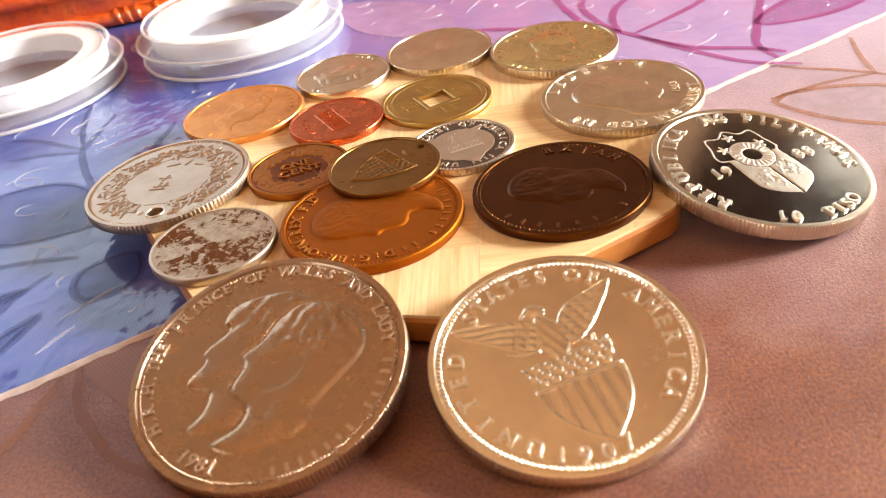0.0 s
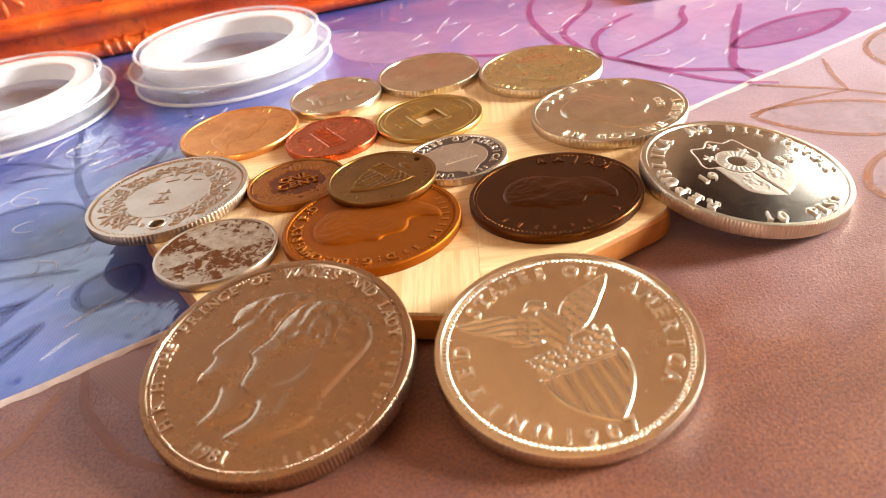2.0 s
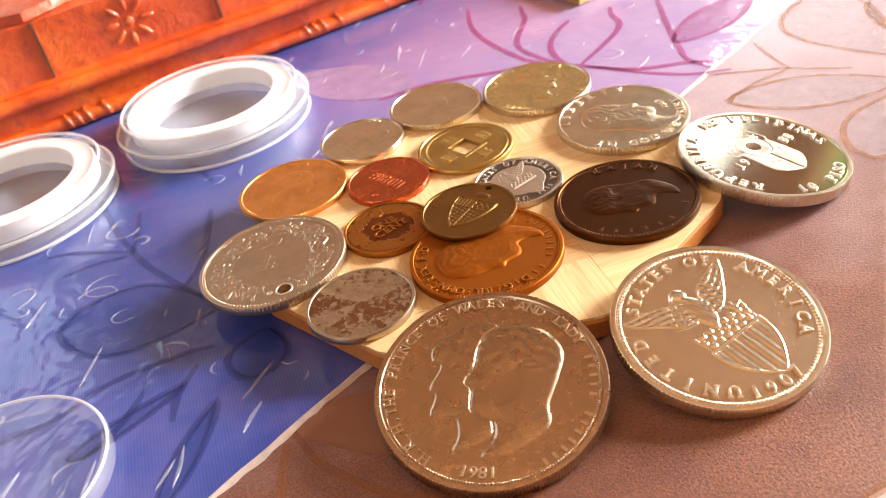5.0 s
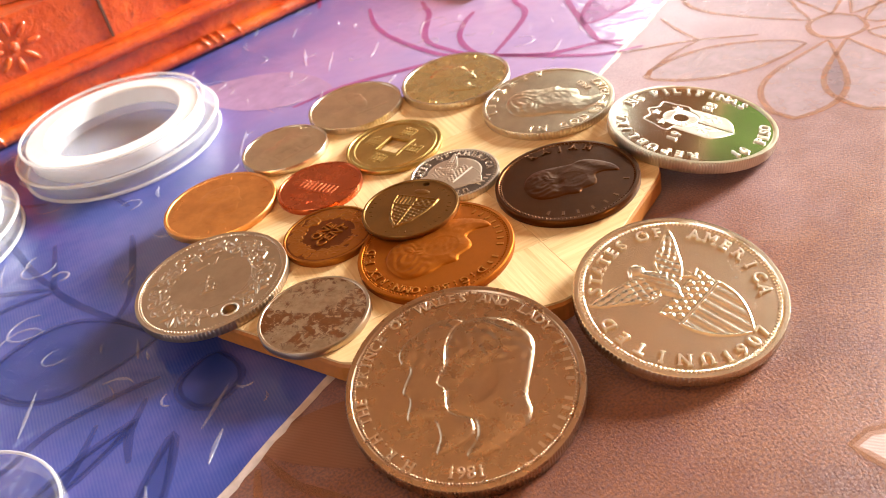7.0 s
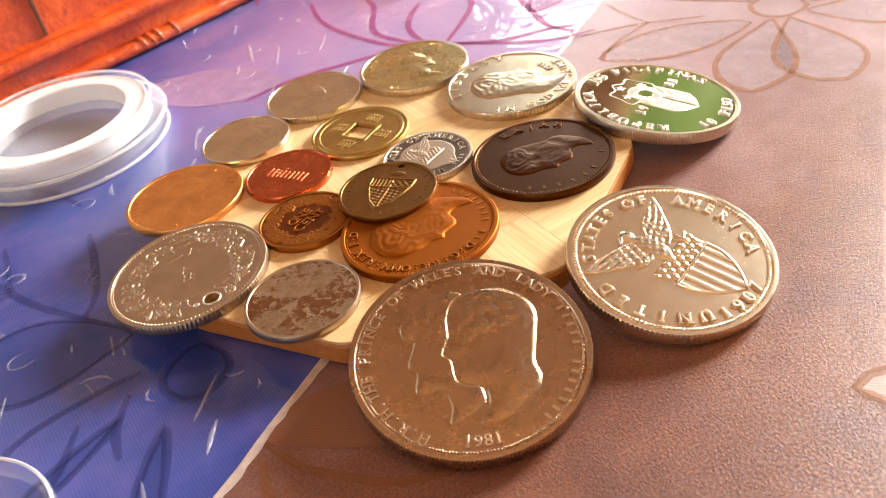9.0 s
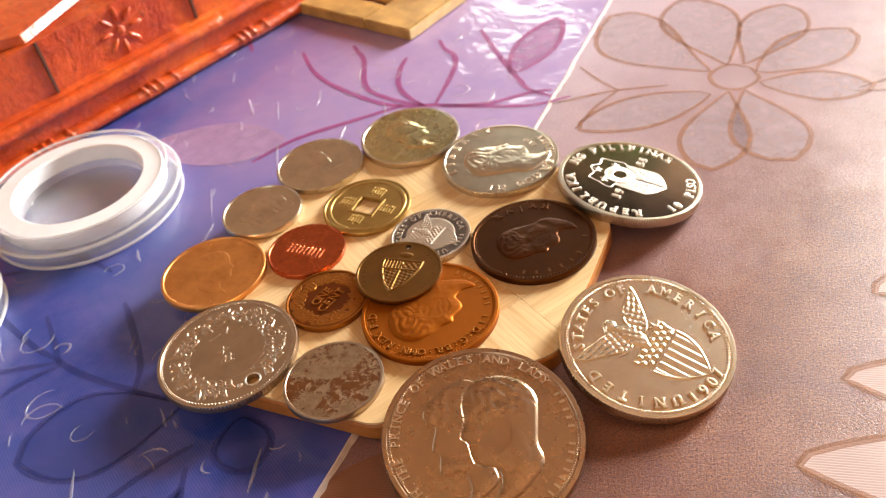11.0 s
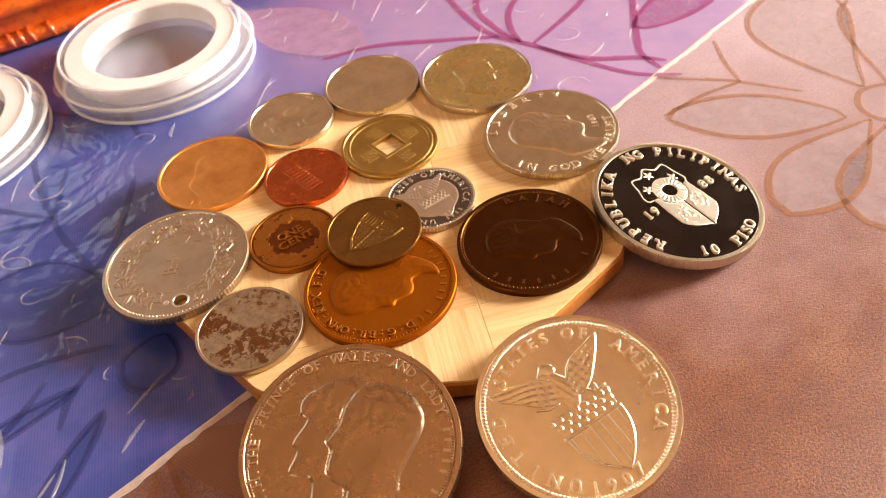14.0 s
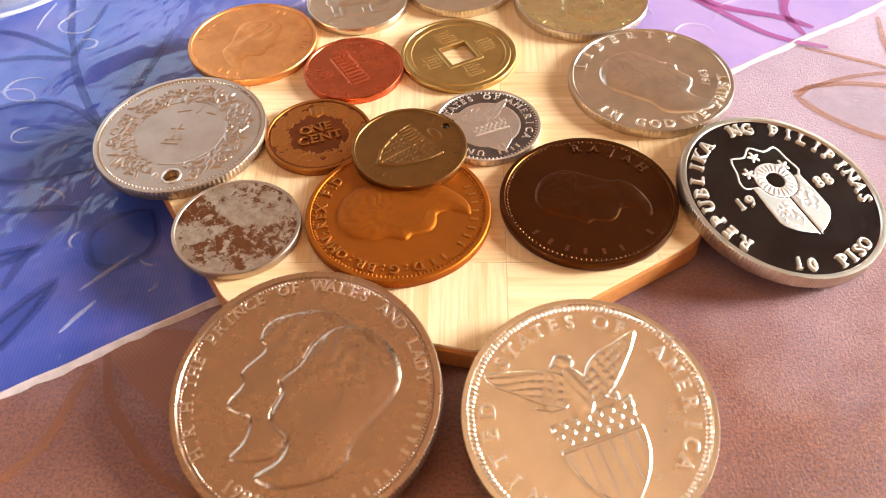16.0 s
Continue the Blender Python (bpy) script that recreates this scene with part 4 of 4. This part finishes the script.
def anvil_scene(u, v):
    """A plain upright block with a draped slope beside it."""
    h = 0.7 * dome(u, v, 0.1, 0.2, 0.2, 0.5, 4)
    h = np.maximum(h, 0.6 * dome(u, v, -0.16, -0.3, 0.36, 0.26, 20))
    h = np.maximum(h, 0.5 * dome(u, v, -0.5, -0.2, 0.2, 0.36, 14))
    h = h + (h > 0.15) * 0.22 * struck(u, v, 6, 0.12)
    return np.maximum(h, 0.4 * stroke(u, v, (-0.6, -0.5), (0.64, -0.44), 0.05))


def relief(fn, r, z, height, n=150, turn=0.0):
    """The raised device of a coin as a mesh of its own, in mm."""
    s = np.linspace(-1, 1, n)
    u, v = np.meshgrid(s, s, indexing="ij")
    h = fn(u, v) * (np.hypot(u, v) < 1.0)
    h = (h + np.roll(h, 1, 0) + np.roll(h, 1, 1) + np.roll(np.roll(h, 1, 0), 1, 1)) / 4
    c, w = math.cos(turn), math.sin(turn)
    co = np.stack([(u * c - v * w) * r, (u * w + v * c) * r, z - 0.03 + h * height], -1).reshape(-1, 3) * MM
    k = np.maximum.reduce([h[:-1, :-1], h[1:, :-1], h[:-1, 1:], h[1:, 1:]]) > 0.03
    i, j = np.nonzero(k)
    q = np.stack([i * n + j, (i + 1) * n + j, (i + 1) * n + j + 1, i * n + j + 1], 1)
    used, inv = np.unique(q, return_inverse=True)
    return co[used].tolist(), [], inv.reshape(-1, 4).tolist()


def blank(r, z, th, hole=None, seg=160):
    """The coin's disc, with a round or square hole where it has one. hole: ('round', x, y, radius) or ('square', half side, turn)."""
    bm = bmesh.new()
    loops = []
    ro = r * 0.955
    for t in (0.0, 0.04, 0.15, 0.35, 0.6, 0.8, 1.0):
        ring = []
        for i in range(seg):
            a = 2 * math.pi * i / seg
            out = Vector((ro * math.cos(a), ro * math.sin(a)))
            if hole and hole[0] == "square":
                b = a - hole[2]
                k = hole[1] / max(abs(math.cos(b)), abs(math.sin(b)))
                inn = Vector((k * math.cos(a), k * math.sin(a)))
            elif hole:
                inn = Vector((hole[1] + hole[3] * math.cos(a), hole[2] + hole[3] * math.sin(a)))
            else:
                inn = out * 0.002
            ring.append(inn.lerp(out, t))
        loops.append(ring)
    zt = lambda p: z + 0.02 * noise.noise((p.x * 0.15, p.y * 0.15, r))
    tops = [[bm.verts.new((p.x * MM, p.y * MM, zt(p) * MM)) for p in ring] for ring in loops]
    bots = [[bm.verts.new((p.x * MM, p.y * MM, -(th - 0.2) * MM)) for p in ring] for ring in (loops[0], loops[-1])]
    for a, b in list(zip(tops, tops[1:])) + [(bots[1], bots[0]), (bots[0], tops[0])]:
        for i in range(seg):
            j = (i + 1) % seg
            bm.faces.new((a[i], a[j], b[j], b[i]))
    bmesh.ops.recalc_face_normals(bm, faces=bm.faces)
    return bm


def rim(r, th, depth, reeds):
    """The raised edge with its reeding outside."""
    seg = max(160, reeds * 4 if reeds else 0)
    bm = bmesh.new()
    rows = []
    prof = [(0.955, -th), (0.988, -th), (1.0, -th + 0.25), (1.0, -0.22), (0.99, -0.03), (0.975, 0.0), (0.948, -0.01), (0.935, -depth - 0.02)]
    for k, z in prof:
        ring = []
        for i in range(seg):
            a = 2 * math.pi * i / seg
            q = k * r
            if reeds and k == 1.0:
                q -= 0.15 if (i % 4) < 2 else 0.0
            q *= 1 + 0.002 * noise.noise((math.cos(a) * 2, math.sin(a) * 2, r))
            ring.append(bm.verts.new((q * math.cos(a) * MM, q * math.sin(a) * MM, z * MM)))
        rows.append(ring)
    for a, b in zip(rows, rows[1:] + rows[:1]):
        for i in range(seg):
            j = (i + 1) % seg
            bm.faces.new((a[i], a[j], b[j], b[i]))
    bmesh.ops.recalc_face_normals(bm, faces=bm.faces)
    return bm


def beading(r, z, n, size, long=1.0):
    """A ring of small domes inside the rim."""
    vs, fs = [], []
    for i in range(n):
        a = 2 * math.pi * i / n
        cx, cy = r * math.cos(a), r * math.sin(a)
        b = len(vs)
        for rr, h in ((1.0, 0.0), (0.62, 0.72)):
            for k in range(6):
                t = 2 * math.pi * k / 6
                x, y = size * rr * math.cos(t) * long, size * rr * math.sin(t)
                vs.append(((cx + x * math.cos(a) - y * math.sin(a)) * MM, (cy + x * math.sin(a) + y * math.cos(a)) * MM, (z + h * size) * MM))
        vs.append((cx * MM, cy * MM, (z + size) * MM))
        for k in range(6):
            m = (k + 1) % 6
            fs.append((b + k, b + m, b + 6 + m, b + 6 + k))
            fs.append((b + 6 + k, b + 6 + m, b + 12))
    return vs, [], fs


def straight_text(rows, z, turn):
    vs, fs, n = [], [], 0
    for text, cx, cy, size in rows:
        for i, ch in enumerate(text):
            co, faces = glyph(ch)
            x = cx + (i - (len(text) - 1) / 2) * size * 0.98 + co[:, 0] * size
            y = cy + (co[:, 1] - 0.5) * size
            c, s = math.cos(turn), math.sin(turn)
            vs.append(np.stack([x * c - y * s, x * s + y * c, z + co[:, 2] * size * 0.9], 1) * MM)
            fs += [tuple(k + n for k in f) for f in faces]
            n += len(co)
    return np.concatenate(vs).tolist(), [], fs


def coin(label, x, y, z, r, a, b, th, mat, raised=None, edge=None, device=None, turn=0.0, height=0.35, texts=(), reeds=0, beads=None, hole=None, depth=0.22, n=150, letters=None, words=(), device_label="raised central device"):
    q = Vector((0, 0, 1)).rotation_difference(Vector((a, b, 1)))
    ob = thing("coin", Matrix.Translation((x * MM, y * MM, z * MM)) @ q.to_matrix().to_4x4(), label, "coin", "coins on and beside the coaster")
    raised, edge = raised or mat, edge or raised or mat
    part("blank", blank(r, -depth, th, hole), mat, ob, smooth=True)
    ring = part("rim", rim(r, th, depth, reeds), edge, ob, smooth=True)
    if beads:
        part("beading", beading(r * beads[2], -depth - 0.02, beads[0], beads[1], beads[3] if len(beads) > 3 else 1.0), edge, ring, smooth="all")
    if device:
        part("device", relief(device, r * 0.9, -depth, height, n, radians(turn)), raised, ob, device_label, smooth="all")
    if texts:
        part("lettering", arc_text(texts, -depth), letters or raised, ob, "raised lettering", smooth=True)
    if words:
        part("date", straight_text(words, -depth, radians(turn)), letters or raised, ob, "raised date", smooth=True)
    return ob


coin("large dull cupronickel crown coin leaning on the coaster edge", -25.53, -51.09, 6.85, 19.31, -0.048, -0.209, 2.9, CROWN, device=twin_busts, turn=0, height=0.66, n=280,
     texts=[("H.R.H.THE PRINCE OF WALES AND LADY ||||| |||||||", -150, -442, 16.75, 1.75), ("1981", -127, -111, 16.0, 2.0)], beads=(220, 0.25, 0.92), reeds=210, depth=0.3, letters=CROWN_RAISED)
coin("large bright silver coin with eagle, leaning on the coaster", 13.97, -54.98, 5.98, 17.79, 0.024, -0.203, 2.5, PESO, device=wings_and_shield, turn=0, height=0.40, n=300,
     texts=[("UNITED", -111, -183, 14.1, 2.2), ("STATES", 147, 97, 14.1, 2.2), ("OF", 79, 67, 14.1, 2.2), ("AMERICA", 41, -30, 14.1, 2.2), ("1907", -98, -66, 14.6, 2.3)], reeds=135, beads=(150, 0.30, 0.915, 1.7), depth=0.32, letters=PESO_RAISED)
coin("large mirror-bright nickel coin with shield, tilted off the coaster", 50.95, -13.34, 5.87, 17.79, 0.179, -0.067, 2.6, PROOF, FROST, device=arms, turn=26, height=0.28, n=280,
     texts=[("REPUBLIKA", -129, -217, 14.9, 2.3), ("NG", 113, 103, 14.9, 2.3), ("PILIPINAS", 83, 3, 14.9, 2.3), ("10", -94, -85, 14.7, 2.3), ("PISO", -62, -39, 14.9, 2.3)], words=[("19", -7.9, 0.5, 2.2), ("88", 9.0, 0.0, 2.2)], reeds=190, depth=0.28, edge=CUPRO)
coin("dark chocolate-brown copper coin with a plain portrait", 18.17, -14.69, 7.27, 14.66, 0.000, 0.000, 1.7, CHOC, device=lambda u, v: bust(u, v, 0, 0, 0.98, -1, 0.4), turn=88, height=0.42, n=200,
     texts=[("RAJAH", 94, 35, 11.9, 1.7), ("| ||||||", -42, -141, 11.9, 1.7)], beads=(110, 0.22, 0.925, 1.4), depth=0.2, letters=CHOC_RAISED)
coin("silver-coloured half dollar coin with a plain portrait, dated 1963", 33.20, 16.15, 7.47, 15.34, 0.000, 0.000, 1.9, CUPRO, device=lambda u, v: bust(u, v, -0.05, -0.08, 1.1, 1), turn=38, height=0.55, n=210, reeds=120,
     texts=[("LIBERTY", 162, 66, 13.2, 2.0), ("IN", -139, -127, 13.2, 2.0), ("GOD", -107, -84, 13.2, 2.0), ("WE", -66, -54, 13.2, 2.0), ("TRUST", -38, -3, 13.2, 2.0), ("1963", -14, 8, 10.0, 1.5)], letters=CUPRO_RAISED)
coin("pale golden nickel-brass coin with a plain portrait and worn legend", 23.07, 43.52, 7.47, 13.87, 0.000, 0.000, 1.9, GOLDEN, device=lambda u, v: bust(u, v, 0, 0, 0.9, 1), turn=-10, height=0.35, reeds=100, edge=CUPRO,
     texts=[("|||||||||", 190, 75, 11.9, 1.3), ("||||||", 48, -12, 11.9, 1.5), ("|||||| |||| ||", -150, -45, 11.9, 1.4)])
coin("worn grey-brown nickel coin with a plain upright device", -2.01, 51.18, 7.27, 12.04, 0.000, 0.000, 1.7, CUPRO, device=anvil_scene, turn=-5, height=0.3, reeds=90)
coin("worn brownish nickel coin with a broad rounded relief", -23.53, 44.59, 7.27, 10.52, 0.000, 0.000, 1.7, CUPRO, device=heavy_beast, turn=12, height=0.3, texts=[("|||||||", 95, 35, 9.0, 1.1), ("|||| |||||", -130, -60, 9.2, 0.9)])
coin("orange bronze coin with a faint worn device", -43.75, 31.57, 7.17, 12.86, 0.000, 0.000, 1.6, BRONZE, device=lambda u, v: bust(u, v, 0.0, 0.0, 0.95, 1, 0.5) + 0.12 * np.clip(struck(u, v, 31, 0.07), 0, 1), turn=-30, height=0.2, n=190, beads=(110, 0.15, 0.93),
     texts=[("|||||| |||||||", 175, 60, 10.6, 1.2), ("||||| |||", 30, -60, 10.6, 1.2), ("||||", -90, -120, 10.6, 1.2)])
coin("shiny red copper cent with a row of columns", -22.91, 22.02, 7.07, 9.59, 0.000, 0.000, 1.5, COPPER, device=columns, turn=-60, height=0.35, depth=0.15,
     texts=[("||| ||||", 170, 232, 6.6, 1.0), ("|||||| |||||| || |||||||", 80, -70, 8.0, 0.8)])
coin("olive brass cash coin with a square hole and worn characters", -2.65, 26.11, 6.77, 11.34, 0.000, 0.000, 1.2, BRASS, device=square_script, turn=27, height=0.3, hole=("square", 2.75, radians(27)), n=180)
coin("small toned silver coin with eagle and shield in a dark field", 2.11, 4.55, 6.97, 9.75, 0.000, 0.000, 1.4, SILVER_DARK, SILVER_RAISED, device=lambda u, v: wings_and_shield(u, v, 0.34), turn=2, height=0.35, reeds=80, n=200,
     texts=[("STATES", 165, 112, 7.7, 1.35), ("OF", 88, 74, 7.7, 1.35), ("AMERICA", 54, -26, 7.7, 1.35), ("UNITED", -100, -175, 7.7, 1.35), ("||||", -75, -48, 7.7, 1.35)], beads=(80, 0.17, 0.915, 1.4))
coin("brown bronze one cent coin with a wreath and small shield", -28.11, 3.12, 7.07, 9.60, 0.000, 0.000, 1.5, BROWN, BROWN_RAISED, device=word_in_wreath, turn=10, height=0.3)
coin("holed dark brass token with a spade-shaped shield, lying on other coins", -11.65, -2.44, 8.49, 10.07, 0.000, -0.004, 1.2, TOKEN, device=spade_shield, turn=-53, height=0.5, hole=("round", 6.4, 5.2, 0.75), n=170,
     texts=[("||||||||||", 160, 60, 8.2, 1.0), ("|||| ||| |||| |||||", 15, -150, 8.2, 1.0)], beads=(120, 0.12, 0.95))
coin("large orange-brown penny with a plain portrait and king's legend", -13.31, -16.67, 7.27, 15.25, 0.000, 0.000, 1.7, PENNY, device=lambda u, v: bust(u, v, 0.0, 0.0, 1.06, -1), turn=108, height=0.6, n=220,
     texts=[("|||||||| ||", 24, -62, 12.7, 1.75), ("D:G:BR:OMN:REX", -74, -184, 12.7, 1.75), ("F:D", -200, -214, 12.7, 1.75)], beads=(130, 0.2, 0.925, 1.6), letters=PENNY_RAISED)
coin("holed silver rupee coin with a worn wreath, overhanging the coaster", -53.15, 3.96, 7.62, 15.57, -0.030, -0.006, 1.9, SILVER_OLD, device=wreath, turn=-15, height=0.48, hole=("round", 0.6, -11.3, 1.5), reeds=120, beads=(120, 0.25, 0.93, 1.3), n=260)
rupee = [o for o in scene.objects if "rupee" in o.get("label", "")][0]
bm = lathe([((1.62 + 0.22 * math.cos(a * math.pi / 4)) * MM, (-0.2 + 0.2 * math.sin(a * math.pi / 4)) * MM) for a in range(8)], 40, close=True)
bmesh.ops.translate(bm, vec=(0.6 * MM, -11.3 * MM, 0), verts=bm.verts)
nick = lathe([(0, 0.05 * MM), (0.35 * MM, 0.02 * MM), (0.7 * MM, -0.25 * MM)], 20)
bmesh.ops.translate(nick, vec=(-2.3 * MM, -10.9 * MM, 0), verts=nick.verts)
part("nick", nick, FROST, rupee, "bright dent beside the hole", smooth="all")
part("hole_lip", bm, FROST, rupee, "bright raised lip of the hole", smooth="all")
coin("small silver coin spotted with dark brown corrosion", -39.72, -18.99, 7.17, 10.58, 0.000, 0.000, 1.6, CORRODED, edge=SILVER_OLD, depth=0.12)
# the words on the small cent and the ring of metal round the hole
cents = [o for o in scene.objects if "one cent" in o.get("label", "")][0]


part("lettering", straight_text([("ONE", 0.0, 1.5, 2.1), ("CENT", 0.0, -1.2, 2.1)], -0.22, radians(18)), BROWN_RAISED, cents, "raised lettering", smooth=True)


# ---- plastic coin capsules ----
def capsule(x, y, turn):
    ob = thing("coin_capsule", Matrix.Translation((x * MM, y * MM, 0.0004)) @ Matrix.Rotation(turn, 4, "Z"), "empty clear plastic coin capsule with a white foam ring", "coin capsule", "coin capsules on the mat")
    part("base_shell", lathe([(0, 0), (0.0262, 0), (0.0272, 0.0006), (0.0275, 0.0040), (0.0262, 0.0042), (0.0260, 0.0016), (0.0252, 0.0011), (0, 0.0010)], 128), M_CLEAR, ob, "clear plastic lower shell", smooth=True)
    part("top_shell", lathe([(0.0246, 0.0036), (0.0262, 0.0044), (0.0276, 0.0046), (0.0277, 0.0056), (0.0262, 0.0060), (0.0257, 0.0088), (0.0252, 0.0093), (0.0242, 0.0090), (0.0243, 0.0060)], 128, close=True), M_CLEAR, ob, "clear plastic upper rim", smooth=True)
    bm = lathe([(0.0180, 0.0040), (0.0236, 0.0040), (0.0239, 0.0044), (0.0239, 0.0082), (0.0236, 0.0086), (0.0186, 0.0087), (0.0181, 0.0083)], 128, close=True)
    part("foam_ring", bm, M_FOAM, ob, "white foam ring", smooth=True)
    part("inner_wall", lathe([(0.0184, 0.0012), (0.0190, 0.0012), (0.0190, 0.0039), (0.0182, 0.0039)], 128, close=True), M_MILKY, ob, "milky inner step", smooth=True)
    part("floor_disc", lathe([(0, 0.0013), (0.0180, 0.0013), (0.0182, 0.0016), (0, 0.0016)], 96), M_CLEAR, ob, "clear plastic floor", smooth=True)
    # edge highlights of the clear shell, put in as whiter rings
    for r, z, w in ((0.0270, 0.0005, 0.0005), (0.0276, 0.0051, 0.0005), (0.0251, 0.0092, 0.0004)):
        part("shell_lip", lathe([(r + w * math.cos(a * math.pi / 4), z + w * math.sin(a * math.pi / 4)) for a in range(8)], 128, close=True), M_LIP_GLINT, ob, smooth="all")
    part("closing_tab", box(bmesh.new(), -0.0292, -0.0268, -0.0022, 0.0022, 0.0042, 0.0058, 0.0005), M_CLEAR, ob)


capsule(-56.5, 93.6, radians(20))
capsule(-113.2, 77.0, radians(70))
lid = thing("capsule_lid", Matrix.Translation((-0.1085, -0.0285, 0.0004)), "clear plastic capsule lid lying on the blue mat", "capsule lid")
part("disc", lathe([(0, 0.0022), (0.0182, 0.0022), (0.0186, 0.0028), (0, 0.0030)], 96), clear_mat("film-clear plastic", (1, 1, 1), 0.06, 0.02), lid, smooth=True)
# the lid's rim highlight, put in as a whiter ring
part("lip", lathe([((0.0194 + 0.0003 * math.cos(a * math.pi / 4)), 0.0034 + 0.0003 * math.sin(a * math.pi / 4)) for a in range(8)], 96, close=True), M_LIP_GLINT, lid, smooth="all")
part("wall", lathe([(0.0184, 0.0), (0.0196, 0.0), (0.0199, 0.0030), (0.0192, 0.0036), (0.0184, 0.0032)], 96, close=True), M_THIN, lid, smooth=True)

# ---- red lacquered box ----
BX = math.atan2(37, 173)
BOX = Matrix.Translation((-0.034, 0.1335, 0.0004)) @ Matrix.Rotation(BX, 4, "Z")
chest = thing("jewellery_box", BOX, "glossy red-brown embossed leather box with beaded mouldings", "box")
X0, X1, DEEP = -0.20, 0.145, 0.17


def sweep(profile, x0, x1, n=60, wob=0.0):
    bm = bmesh.new()
    rows = []
    for i in range(n + 1):
        x = x0 + (x1 - x0) * i / n
        rows.append([bm.verts.new((x, y + wob * noise.noise((x * 60, y * 200, z * 200)), z + wob * noise.noise((x * 50, z * 300, 7)))) for y, z in profile])
    for a, b in zip(rows, rows[1:]):
        for k in range(len(profile)):
            m = (k + 1) % len(profile)
            bm.faces.new((a[k], a[m], b[m], b[k]))
    bm.faces.new(rows[0])
    bm.faces.new(rows[-1][::-1])
    bmesh.ops.recalc_face_normals(bm, faces=bm.faces)
    return bm


def bead(cy, cz, ry, rz, n=12):
    return [(cy + ry * math.cos(2 * math.pi * i / n), cz + rz * math.sin(2 * math.pi * i / n)) for i in range(n)]


part("body", sweep([(0.003, 0.0), (0.003, 0.015), (0.005, 0.016), (0.0055, 0.033), (DEEP, 0.033), (DEEP, 0.0)], X0, X1, 90, 0.0003), M_RED, chest, smooth=True)
part("foot_moulding", sweep(bead(0.0022, 0.0024, 0.0026, 0.0023), X0, X1, 120, 0.0002), M_RED, chest, "rounded lower moulding", smooth="all")
part("upper_moulding", sweep(bead(0.0026, 0.0125, 0.0028, 0.0024), X0, X1, 120, 0.0002), M_RED, chest, "rounded upper moulding", smooth="all")
for x in np.arange(X0 + 0.012, X1, 0.0405):
    for k in (0, 1, 2, 4):
        knot = part("moulding_knot", lathe([(0, -0.0011), (0.0022, -0.0008), (0.0029, 0), (0.0022, 0.0008), (0, 0.0011)], 14), M_RED, chest, smooth="all")
        knot.matrix_local = Matrix.Translation((x + k * 0.0030, 0.0021, 0.0026)) @ Matrix.Rotation(radians(68), 4, "Y")


def rosette():
    bm = bmesh.new()
    for i in range(8):
        a = 2 * math.pi * i / 8
        m = Matrix.Rotation(a, 4, "Y") @ Matrix.Translation((0.0055, 0, 0)) @ Matrix.Diagonal((0.0026, 0.0008, 0.0009, 1))
        bmesh.ops.create_icosphere(bm, subdivisions=2, radius=1, matrix=m)
    bmesh.ops.create_icosphere(bm, subdivisions=2, radius=1, matrix=Matrix.Diagonal((0.0016, 0.0008, 0.0016, 1)))
    return bm


for x in (-0.141, -0.092, -0.0385, 0.016, 0.070, 0.122):
    part("embossed_flower", rosette(), M_RED, chest, smooth="all").matrix_local = Matrix.Translation((x, 0.0050, 0.0243))
for x in (-0.167, -0.116, -0.065, -0.011, 0.043, 0.096):
    part("stitched_groove", box(bmesh.new(), x - 0.0004, x + 0.0004, 0.0042, 0.0054, 0.016, 0.033), M_FRAME, chest)
# the lid: raised angular panels
W = 0.0535
for i in range(7):
    x = X0 + i * W
    for j in range(3):
        y0 = 0.0068 + j * 0.054
        o = (j % 2) * W / 2
        pts = [(x + o + 0.0012, y0 + 0.012), (x + o + W * 0.5, y0), (x + o + W - 0.0012, y0 + 0.012), (x + o + W - 0.0012, y0 + 0.038), (x + o + W * 0.5, y0 + 0.051), (x + o + 0.0012, y0 + 0.038)]
        c = Vector((x + o + W / 2, y0 + 0.0255, 0.0372))
        bm = bmesh.new()
        base = [bm.verts.new((px, py, 0.0332)) for px, py in pts]
        topv = [bm.verts.new((c.x + (px - c.x) * 0.93, c.y + (py - c.y) * 0.93, 0.0356)) for px, py in pts]
        mid = bm.verts.new(c)
        for k in range(6):
            m = (k + 1) % 6
            bm.faces.new((base[k], base[m], topv[m], topv[k]))
            bm.faces.new((topv[k], topv[m], mid))
        part("lid_panel", bm, M_RED, chest)

# ---- wooden plaque ----
plaque = thing("wooden_plaque", Matrix.Translation((0.0612, 0.1008, 0.0004)) @ Matrix.Rotation(radians(16), 4, "Z"), "small golden wooden plaque with a slot", "plaque")
bm = bmesh.new()
for x0, x1, y0, y1 in ((0.0, 0.034, 0.0, 0.020), (0.0, 0.012, 0.0202, 0.060), (0.0165, 0.034, 0.0202, 0.060)):
    box(bm, x0, x1, y0, y1, 0.0, 0.0042, 0.0005)
part("board", bm, M_PLAQUE, plaque)
# front face paler than the board
part("pale_edge", box(bmesh.new(), 0.0004, 0.0336, -0.0006, -0.0001, 0.0003, 0.0038), M_PLAQUE_EDGE, plaque, "pale front edge")
part("slot_floor", box(bmesh.new(), 0.0122, 0.0163, 0.0204, 0.059, 0.0002, 0.0022), M_FRAME, plaque)
part("metal_pin", lathe([(0, 0.0042), (0.0016, 0.0042), (0.0017, 0.0056), (0, 0.006)], 16), CUPRO, plaque, smooth=True).location = (0.022, 0.012, 0)
